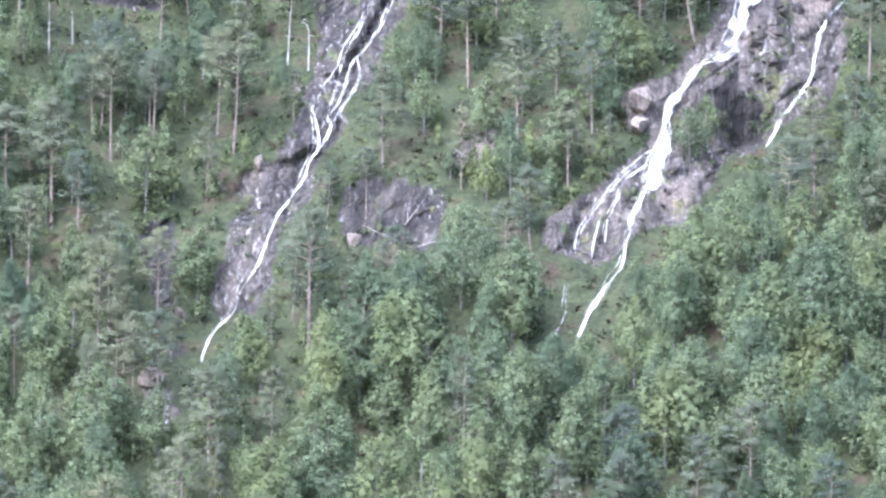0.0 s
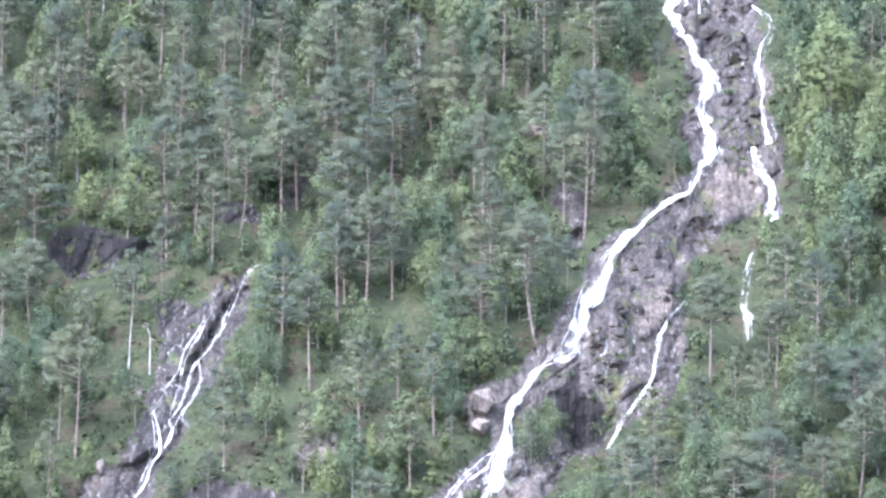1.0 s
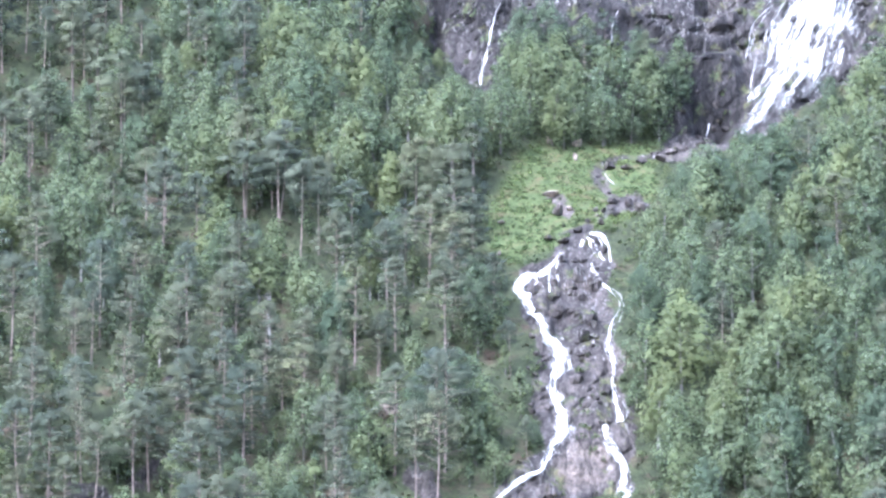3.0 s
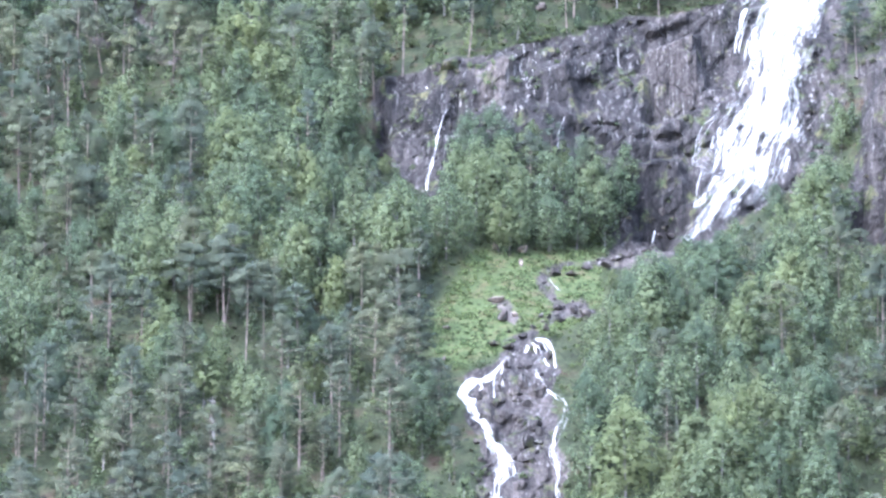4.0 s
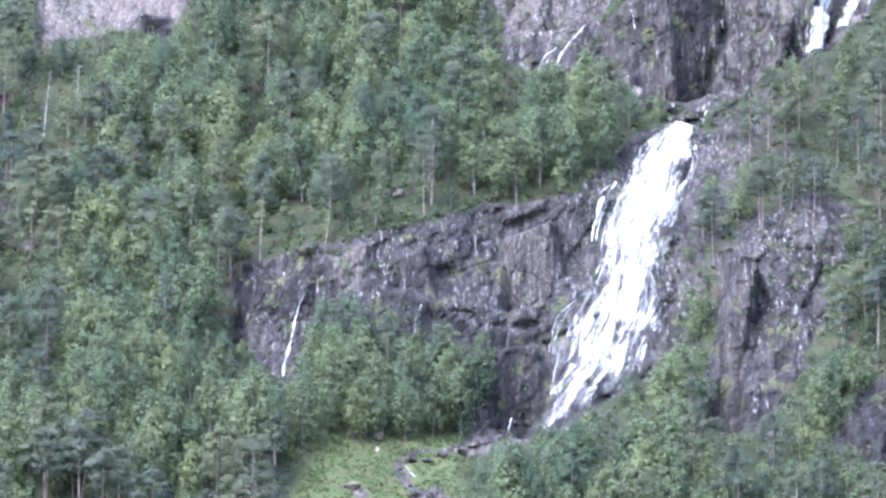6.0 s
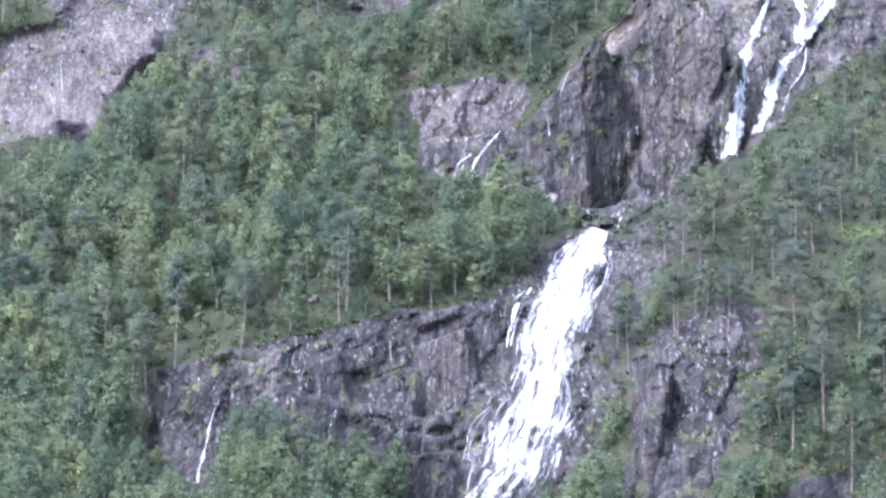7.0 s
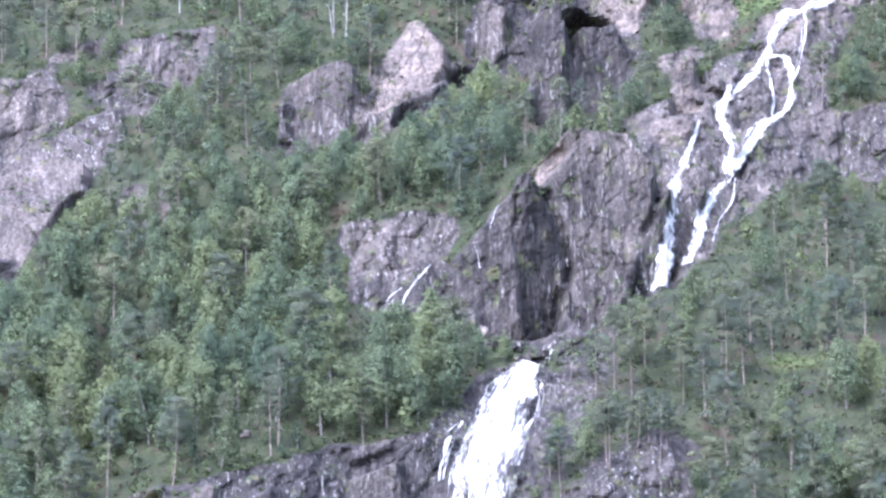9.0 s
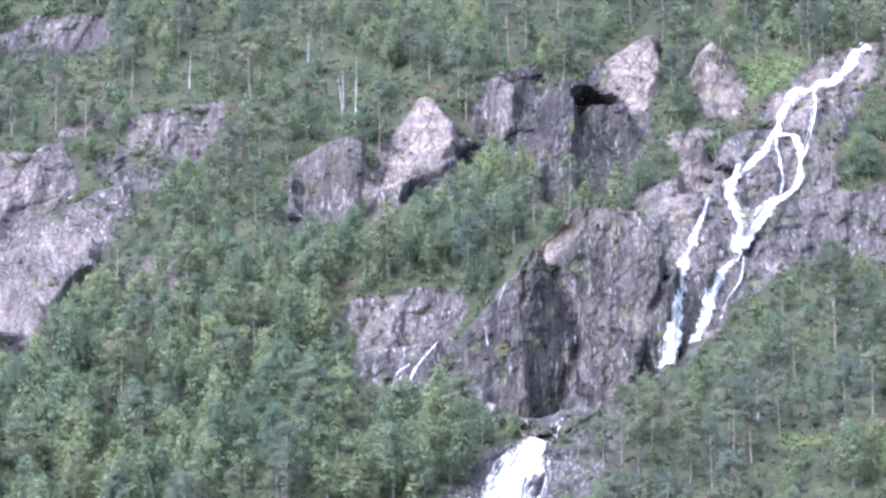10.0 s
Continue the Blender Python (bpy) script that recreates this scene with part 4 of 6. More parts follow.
def build_hillside():
    """One sheet: the valley floor, the fine mountainside, and the high ground behind, out to the horizon."""
    far = np.array([150.0, 420, 900, 1800, 3200])
    xs = np.concatenate([X0 - far[::-1], GX, X1 - DX + far])
    below = [(-3000, 0), (-1200, 0), (-300, 0), (200, 0), (500, 0), (690, 0), (735, 3), (FOOT + COT * 14, 14), (FOOT + COT * 26, 26)]
    above = [(40, 38), (110, 100), (260, 215), (600, 330), (1500, 420), (3500, 460)]
    rows_y, rows_z = [], []
    inner = np.zeros((len(xs), len(GZ)))
    inner[len(far):-len(far)] = Y
    fade = np.exp(-far / 120)
    base = FOOT + COT * GZ
    for k in range(len(far)):
        inner[len(far) - 1 - k] = base + fade[k] * (Y[0] - base) + (1 - fade[k]) * 14 * lattice(np.full(GZ.shape, -far[k]), GZ, 60, 31)
        inner[len(far) + len(GX) + k] = base + fade[k] * (Y[-1] - base) + (1 - fade[k]) * 14 * lattice(np.full(GZ.shape, far[k]), GZ, 60, 32)
    ys = [np.full(len(xs), y) + (2 * lattice(xs, xs * 0 + y, 90, 33) if z > 1 else 0) for y, z in below]
    zs = [np.full(len(xs), z, float) for y, z in below]
    ally = np.concatenate([np.array(ys).T, inner, np.array([inner[:, -1] + dy for dy, dz in above]).T], 1)
    allz = np.concatenate([np.array(zs).T, np.repeat(GZ[None], len(xs), 0), np.array([np.full(len(xs), GZ[-1] + dz) + dz * 0.2 * lattice(xs, xs * 0, 200, 34) for dy, dz in above]).T], 1)
    allx = np.repeat(xs[:, None], ally.shape[1], 1)
    n, m = ally.shape
    idx = np.arange(n * m).reshape(n, m)
    faces = np.stack([idx[:-1, :-1], idx[1:, :-1], idx[1:, 1:], idx[:-1, 1:]], -1).reshape(-1, 4)
    me = mesh_of("ground", np.stack([allx, ally, allz], -1).reshape(-1, 3), faces, [HILL])
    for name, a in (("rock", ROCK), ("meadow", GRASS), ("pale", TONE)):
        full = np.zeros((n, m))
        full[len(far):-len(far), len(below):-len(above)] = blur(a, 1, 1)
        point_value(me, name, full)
    return tagged(new("ground", me), "steep wooded mountainside of soil, grass and bare grey rock", "mountainside", kind="structure")


build_hillside()


# ---- the falling water ----
WET = np.zeros(gx.shape, bool)


def smooth_line(pts, step):
    """Points along a smooth curve through pts (x, z, width) at about that step."""
    p = np.array([pts[0]] + list(pts) + [pts[-1]], float)
    out = []
    for a, b, c, d in zip(p, p[1:], p[2:], p[3:]):
        n = max(2, int(np.hypot(*(c - b)[:2]) / step))
        for s in np.arange(n) / n:
            out.append(0.5 * (2 * b + (c - a) * s + (2 * a - 5 * b + 4 * c - d) * s * s + (3 * b - a - 3 * c + d) * s ** 3))
    out.append(p[-1])
    return np.array(out)


def water_ribbon(line, off, scale, seed, full, lift, ragged=0.5, thin=0.0):
    """A thin sheet of falling water that follows the rock: line of (x, z, width), shifted across by off widths."""
    rng = np.random.default_rng(seed)
    n = len(line)
    d = np.gradient(line[:, :2], axis=0)
    d /= np.linalg.norm(d, axis=1)[:, None] + 1e-9
    side = np.stack([-d[:, 1], d[:, 0]], 1)
    side *= np.sign(side[:, :1].mean() + 1e-9)
    along = np.concatenate([[0], np.cumsum(np.hypot(*np.diff(line[:, :2], axis=0).T))])
    sway = 0.25 * lattice(along, along * 0, 5, seed) + 0.12 * lattice(along, along * 0, 1.6, seed + 1)
    width = line[:, 2] * scale * (1 + ragged * lattice(along, along * 0, 3.5, seed + 2) + 0.9 * ragged * lattice(along, along * 0, 0.9, seed + 5))
    cols = int(np.clip(np.ceil(width.max() / 0.45), 2, 24))
    us = np.linspace(-0.5, 0.5, cols + 1)
    mid = line[:, :2] + side * (off * line[:, 2] + sway * np.minimum(1.2 * line[:, 2], 1.3))[:, None]
    px = mid[:, None, 0] + side[:, None, 0] * us[None] * width[:, None]
    pz = mid[:, None, 1] + side[:, None, 1] * us[None] * width[:, None]
    py = grid_at(Y, px, pz)
    py = np.minimum(blur(py, 7, 2), py)
    py = py - lift - 0.12 * lattice(px * 3, pz, 1.2, seed + 3) - 0.25 * lift * (1 - (2 * us[None]) ** 2)
    idx = np.arange(n * (cols + 1)).reshape(n, cols + 1)
    faces = np.stack([idx[:-1, :-1], idx[1:, :-1], idx[1:, 1:], idx[:-1, 1:]], -1).reshape(-1, 4)
    me = mesh_of("strand", np.stack([px, py, pz], -1).reshape(-1, 3), faces, [WATER], smooth=True)
    uv = np.stack([np.repeat((us * 1.0)[None], n, 0) * width[:, None] + seed * 3.7, np.repeat(along[:, None], cols + 1, 1)], -1).reshape(-1, 2)
    lay = me.uv_layers.new(name="flow")
    lay.data.foreach_set("uv", uv[faces.ravel()].astype(np.float32).ravel())
    body = full - (0.40 if width.max() > 6 else 0.62) * np.abs(2 * us[None]) ** 1.8 + ((0.17 if width.max() < 5 else 0.03) * lattice(along, along * 0, 3.2, seed + 9) + (0.05 if width.max() < 5 else 0.0) * lattice(along, along * 0, 0.8, seed + 11) - thin * along / along[-1])[:, None]
    if width.max() <= 6:
        body = body + 0.24 * lattice(us[None] * width[:, None] * 4, np.repeat(along[:, None], cols + 1, 1), 2.4, seed + 13) + 0.12 * lattice(us[None] * width[:, None] * 5, np.repeat(along[:, None], cols + 1, 1), 1.1, seed + 15)
    point_value(me, "body", body)
    return me


def water_strands(line, count, least, most, seed, full, lift, spread=1.0):
    """Many thin threads of white water that wander, part and meet again within the stream's width."""
    rng = np.random.default_rng(seed)
    n = len(line)
    d = np.gradient(line[:, :2], axis=0)
    d /= np.linalg.norm(d, axis=1)[:, None] + 1e-9
    side = np.stack([-d[:, 1], d[:, 0]], 1)
    side *= np.sign(side[:, :1].mean() + 1e-9)
    along = np.concatenate([[0], np.cumsum(np.hypot(*np.diff(line[:, :2], axis=0).T))])
    made = []
    for k in range(count):
        i0 = 0 if k % 3 == 0 else int(rng.integers(0, max(1, int(n * 0.7))))
        i1 = n if k % 4 == 0 else int(min(n, i0 + max(6, n * rng.uniform(0.15, 0.6))))
        i0 = max(0, min(i0, i1 - 4))
        j = np.arange(i0, i1)
        if len(j) < 3:
            continue
        s = along[j]
        home = rng.uniform(-0.55, 0.55) * spread
        off = home * line[j, 2] + 0.30 * np.minimum(line[j, 2], 2.5) * lattice(s, s * 0 + 7.3 * k, 5.5, seed + k) + 0.10 * lattice(s, s * 0, 1.3, seed + k + 50)
        taper = np.clip(np.minimum(j - i0, i1 - 1 - j) / 4.0, 0.12, 1)
        wide = rng.uniform(least, most) * taper * (1 + 0.45 * lattice(s, s * 0 + k, 2.2, seed + k + 90))
        us = np.array([-0.5, 0.0, 0.5])
        px = (line[j, 0] + side[j, 0] * off)[:, None] + side[j, 0][:, None] * us * wide[:, None]
        pz = (line[j, 1] + side[j, 1] * off)[:, None] + side[j, 1][:, None] * us * wide[:, None]
        py = grid_at(Y, px, pz)
        py = np.minimum(blur(py, 1, 1), py) - lift - 0.08 * rng.uniform() - 0.05 * (1 - (2 * us[None]) ** 2)
        idx = np.arange(len(j) * 3).reshape(len(j), 3)
        faces = np.stack([idx[:-1, :-1], idx[1:, :-1], idx[1:, 1:], idx[:-1, 1:]], -1).reshape(-1, 4)
        me = mesh_of("strand", np.stack([px, py, pz], -1).reshape(-1, 3), faces, [WATER], smooth=True)
        uv = np.stack([np.repeat(us[None], len(j), 0) * wide[:, None] + 5.1 * k, np.repeat(s[:, None], 3, 1)], -1).reshape(-1, 2)
        me.uv_layers.new(name="flow").data.foreach_set("uv", uv[faces.ravel()].astype(np.float32).ravel())
        point_value(me, "body", full + 0.10 * lattice(s, s * 0 + k, 2.6, seed + k + 130)[:, None] - 0.30 * np.abs(2 * us[None]))
        made.append(me)
    return made


def waterfall(name, label, keys, base_full=0.32, strands=2):
    root = new(name)
    tagged(root, label, "waterfall")
    for k, key in enumerate(keys):
        line = smooth_line(STREAMS[key], 0.42)
        wide = line[:, 2].mean()
        for x, z, w in line:
            WET[np.abs(gx - x) + np.abs(gz - z) * 0.8 < 0.45 * w + 0.9] = True
        seed = 100 + 17 * k + len(key) * 5 + sum(map(ord, key))
        if wide > 4:
            part("stream", water_ribbon(line, 0, 1.08, seed, base_full + 0.05, 0.35, 0.16, 0.25), root)
            threads = water_strands(line, 9, 0.14, 0.30, seed + 3, 0.14, 0.5, 1.0)
        elif wide > 1.2:
            part("stream", water_ribbon(line, 0, 1.25 if key.startswith("w7") else 1.0, seed, base_full + 0.03, 0.8 if key.startswith("w7") else 0.35, 0.45), root)
            threads = water_strands(line, 3 + int(wide), 0.13, 0.30, seed + 3, 0.17, 0.45, 0.95)
        else:
            part("stream", water_ribbon(line, 0, 0.64, seed, base_full + 0.02, 0.3, 0.6), root)
            threads = water_strands(line, 2 + strands, 0.12, 0.22, seed + 3, 0.20, 0.38, 1.3)
        for me in threads:
            part("strand", me, root)
    return root


waterfall("cascade", "thin white cascade running down a bare grey rock slab", ["w1a", "w1b", "w1c", "w1e"], 0.30, 0)
waterfall("cascade", "short white trickle over boulders among pines", ["w1d"], 0.28, 0)
waterfall("waterfall", "white mountain stream dropping in steps over grey rock", ["w2", "w2f", "w2b", "w2c", "w2d", "w2e"], 0.27, 2)
waterfall("cascade", "braided white cascade among dark boulders below a meadow", ["h3", "h5", "h6", "h7", "h1", "h11", "h12"], 0.27, 1)
waterfall("cascade", "broken white trickle half hidden behind trees", ["w3"], 0.06, 0)
waterfall("cascade", "foaming white head of a cascade among dark boulders", ["h2", "h2b", "h2c", "h8", "h9", "h10"], 0.34, 1)
waterfall("cascade", "narrow white side stream on dark wet rock", ["w4"], 0.23, 1)
waterfall("waterfall", "broad white waterfall fanning out over a dark cliff", ["w5", "w5l", "w5r", "w5s", "w9"], 0.31, 3)
waterfall("cascade", "slender white trickle down a dark mossy cliff", ["w6", "w10"], 0.30, 0)
waterfall("waterfall", "twin white waterfall braiding down steep grey rock", ["w7", "w7a", "w7b", "w7c", "w7d", "w7e"], 0.35, 2)
waterfall("cascade", "small forked trickle beside the great overhang", ["w8a", "w8b", "w8c", "w11", "w12"], 0.28, 0)


# ---- trees ----
def tube(points, radii, sides=5):
    points = np.asarray(points, float)
    verts, faces = [], []
    for i, p in enumerate(points):
        d = points[min(i + 1, len(points) - 1)] - points[max(i - 1, 0)]
        d /= np.linalg.norm(d) + 1e-9
        a = np.cross(d, (0.31, 0.95, 0.05))
        a /= np.linalg.norm(a) + 1e-9
        b = np.cross(d, a)
        for k in range(sides):
            w = 2 * math.pi * k / sides
            verts.append(p + radii[i] * (math.cos(w) * a + math.sin(w) * b))
    for i in range(len(points) - 1):
        for k in range(sides):
            q = (k + 1) % sides
            faces.append((i * sides + k, i * sides + q, (i + 1) * sides + q))
            faces.append((i * sides + k, (i + 1) * sides + q, (i + 1) * sides + k))
    return np.array(verts), np.array(faces)


def joined(pieces):
    vs, fs, ns, n = [], [], [], 0
    for v, f, *soft in pieces:
        vs.append(v)
        fs.append(np.asarray(f) + n)
        ns.append(soft[0] if soft else np.zeros((len(v), 3)))
        n += len(v)
    return np.concatenate(vs), np.concatenate(fs), np.concatenate(ns)


def soft_normals(me, normals):
    me.attributes.new("custom_normal", "FLOAT_VECTOR", "POINT").data.foreach_set("vector", np.asarray(normals, np.float32).ravel())


def sprays(rng, centre, radii, count, size, up, hub, reach, slim=1.0, lean=None):
    """A loose clump of foliage: small uneven leaf triangles, denser outwards. Normals follow the clump a little and the whole crown more.
    slim narrows them to needle sprays, which point along lean."""
    centre, hub = np.asarray(centre, float), np.asarray(hub, float)
    d = rng.normal(size=(count, 3))
    d /= np.linalg.norm(d, axis=1)[:, None]
    out = rng.uniform(0.05, 1.0, (count, 1)) ** 0.5 * (1 + 0.10 * rng.normal(size=(count, 1)))
    at = centre + d * np.asarray(radii) * out
    nrm = d * 1.0 + np.array([0, 0, up * 0.6]) + rng.normal(size=(count, 3)) * 0.35
    nrm /= np.linalg.norm(nrm, axis=1)[:, None]
    along = rng.normal(size=(count, 3)) if lean is None else np.asarray(lean) + d * (0.9, 0.9, 0.25)
    b = np.cross(nrm, along)
    b /= np.linalg.norm(b, axis=1)[:, None] + 1e-9
    a = np.cross(b, nrm)
    s = size * rng.uniform(0.55, 1.4, (count, 1))
    tri = np.stack([at + a * s, at - a * s * 0.7 + b * s * slim * rng.uniform(0.5, 1.0, (count, 1)), at - a * s * 0.6 - b * s * slim * rng.uniform(0.5, 1.0, (count, 1))], 1)
    soft = 0.20 * d + 0.85 * (at - hub) / reach + np.array([0, 0, 0.34]) + 0.05 * nrm
    soft /= np.linalg.norm(soft, axis=1)[:, None]
    return tri.reshape(-1, 3), np.arange(3 * count).reshape(-1, 3), np.repeat(soft, 3, 0)


def birch_shape(seed, tall=11.0, broad=3.2, lobes=13, leaves=110, size=0.30, limbs=True):
    """A leafy tree: a bent stem, rising limbs, and a crown of large soft boughs that narrows to an uneven top."""
    rng = np.random.default_rng(seed)
    bend = rng.normal(size=2) * 0.45
    zs = np.linspace(0, tall * 0.9, 6)
    stem = np.stack([bend[0] * (zs / tall) ** 2 * 2, bend[1] * (zs / tall) ** 2 * 2, zs - 0.6], 1)
    wood = [tube(stem, np.linspace(0.16, 0.03, 6), 5 if limbs else 3)]
    leaf = []
    hub = np.array([bend[0], bend[1], tall * 0.42])
    for k in range(lobes):
        f = (k + rng.uniform(0.1, 0.9)) / lobes
        h = tall * (0.20 + 0.70 * f)
        r = broad * math.sin(math.pi * (0.25 + 0.72 * f)) ** 0.8 * rng.uniform(0.22, 0.68)
        w = k * 2.4 + rng.uniform(-0.7, 0.7)
        c = np.array([r * math.cos(w), r * math.sin(w), h])
        c[:2] += bend * (h / tall) ** 2 * 2
        start = np.array([np.interp(h - 1.4, stem[:, 2], stem[:, 0]), np.interp(h - 1.4, stem[:, 2], stem[:, 1]), h - 1.4])
        if limbs or k % 4 == 0:
            wood.append(tube([start, (start + c) / 2 + (0, 0, 0.15), c], [0.06, 0.04, 0.012], 3))
        q = broad * (0.58 - 0.24 * f) * rng.uniform(0.8, 1.2)
        n = int(leaves * (1.25 - 0.5 * f))
        leaf.append(sprays(rng, c, (0.88 * q, 0.88 * q, q * rng.uniform(1.0, 1.35)), n, size, 0.5, hub, broad * 1.25))
        for j in range(2):
            e = rng.normal(size=3) + (0, 0, 0.6)
            e = c + e / np.linalg.norm(e) * q * 0.9
            leaf.append(sprays(rng, e, (q * 0.36, q * 0.36, q * 0.45), n // 5, size * 0.62, 0.5, hub, broad * 1.25))
    top = np.array([*(bend * 1.8), tall * 0.94])
    leaf.append(sprays(rng, top, (0.16 * broad, 0.16 * broad, 0.09 * tall), leaves // 2, size * 0.65, 0.5, hub, broad * 1.25))
    return joined(leaf), joined(wood)


def pine_shape(seed, tall=15.0, broad=2.8, crown=0.5, plates=30, leaves=30, size=0.44, limbs=True):
    """A pine: a long bare stem, and level branches that carry flat tufts of needles with gaps between them."""
    rng = np.random.default_rng(seed)
    bend = rng.normal(size=2) * 0.4
    zs = np.linspace(0, tall * 0.97, 7)
    stem = np.stack([bend[0] * np.sin(zs / tall * 2.2), bend[1] * np.sin(zs / tall * 2.2), zs - 0.8], 1)
    wood = [tube(stem, np.linspace(0.17, 0.035, 7), 5 if limbs else 3)]
    leaf = []
    hub = np.array([0, 0, tall * (1 - 0.65 * crown)])
    at_stem = lambda h: np.array([np.interp(h, stem[:, 2], stem[:, 0]), np.interp(h, stem[:, 2], stem[:, 1]), h])
    for k in range(plates):
        f = min(max((k + rng.uniform(-0.6, 1.6)) / plates, 0.0), 1.0) ** 0.8
        h = tall * (1 - crown + crown * f * 0.95)
        full = broad * (0.45 + 0.55 * math.sin(math.pi * min(1.0, 0.15 + 0.75 * f))) * (1 - 0.55 * f ** 3) * (1.0 if k % 4 else 1.25)
        r = full * rng.uniform(0.40, 1.0)
        w = k * 2.4 + rng.uniform(-0.7, 0.7)
        way = np.array([math.cos(w), math.sin(w), 0.0])
        base = at_stem(h)
        c = base + way * r + (0, 0, rng.uniform(-0.25, 0.35) * r)
        if limbs or k % 5 == 0:
            wood.append(tube([base - (0, 0, 0.25), (base + c) / 2, c], [0.055, 0.04, 0.012], 3))
        q = rng.uniform(0.75, 1.35) * (1.05 - 0.25 * f)
        leaf.append(sprays(rng, c, (1.2 * q, 1.2 * q, rng.uniform(0.45, 0.8) * q), leaves, size, 0.9, hub, broad * 1.2, 0.55, way * 0.8 + (0, 0, 0.25)))
    leaf.append(sprays(rng, at_stem(tall * 0.95) + (0, 0, 0.3), (0.35, 0.35, 0.9), leaves, size * 0.8, 0.5, hub, broad * 1.2, 0.4, (0, 0, 1)))
    for k in range(7 if limbs else 2):
        h = tall * rng.uniform(0.1, max(0.2, 1 - crown))
        w = rng.uniform(0, 6.28)
        wood.append(tube([at_stem(h), at_stem(h) + np.array([math.cos(w), math.sin(w), -0.1]) * rng.uniform(0.5, 1.6)], [0.04, 0.01], 3))
    return joined(leaf), joined(wood)


def young_shape(seed, tall=5.0):
    """A young leafy tree: a thin stem and a narrow pointed crown."""
    rng = np.random.default_rng(seed)
    wood = [tube([(0, 0, -0.4), (0.05, 0, tall * 0.5), (0, 0.05, tall * 0.9)], [0.07, 0.05, 0.02], 3)]
    leaf = []
    for k in range(5):
        f = (k + rng.uniform(0, 1)) / 5
        r = 0.9 * (1 - 0.8 * f) * rng.uniform(0.2, 1.0)
        w = k * 2.4 + rng.uniform(-0.5, 0.5)
        q = (1.15 - 0.65 * f) * rng.uniform(0.8, 1.15)
        leaf.append(sprays(rng, (r * math.cos(w), r * math.sin(w), tall * (0.20 + 0.68 * f)), (q, q, 1.3 * q), 28, 0.38, 0.5, (0, 0, tall * 0.4), 1.8))
    leaf.append(sprays(rng, (0, 0, tall * 0.93), (0.25, 0.25, 0.5), 10, 0.25, 0.5, (0, 0, tall * 0.4), 1.8))
    return joined(leaf), joined(wood)


def as_mesh(shape, mats):
    leaf, wood = shape
    crown = mesh_of("crown", leaf[0], leaf[1], [mats[0]], smooth=True)
    soft_normals(crown, leaf[2])
    return crown, mesh_of("trunk", wood[0], wood[1], [mats[1]])


BIRCHES = [birch_shape(s, 11, 3.2 + 0.5 * (s % 3), 11 + s % 4) for s in range(8)]
PINES = [pine_shape(50 + s, 15, 2.6 + 0.5 * (s % 3), 0.45 + 0.1 * (s % 4)) for s in range(8)]
FAR_BIRCHES = [birch_shape(s, 11, 3.2 + 0.5 * (s % 3), 10 + s % 3, 72, 0.38, False) for s in range(8)]
FAR_PINES = [pine_shape(50 + s, 15, 2.6 + 0.5 * (s % 3), 0.45 + 0.1 * (s % 4), 24, 26, 0.52, False) for s in range(8)]
YOUNG = [young_shape(90 + s) for s in range(6)]
KINDS = {
    "young": (YOUNG, (BIRCH_LEAF, BIRCH_BARK), 5.0, "young_tree", "young leafy tree in the understorey", "young trees"),
    "birch": (BIRCHES, (BIRCH_LEAF, BIRCH_BARK), 11.0, "birch_tree", "leafy green birch on the mountain slope", "birches on the slope"),
    "pine": (PINES, (PINE_LEAF, PINE_BARK), 15.0, "pine_tree", "slender grey-green pine with bare lower trunk", "pines on the slope"),
}

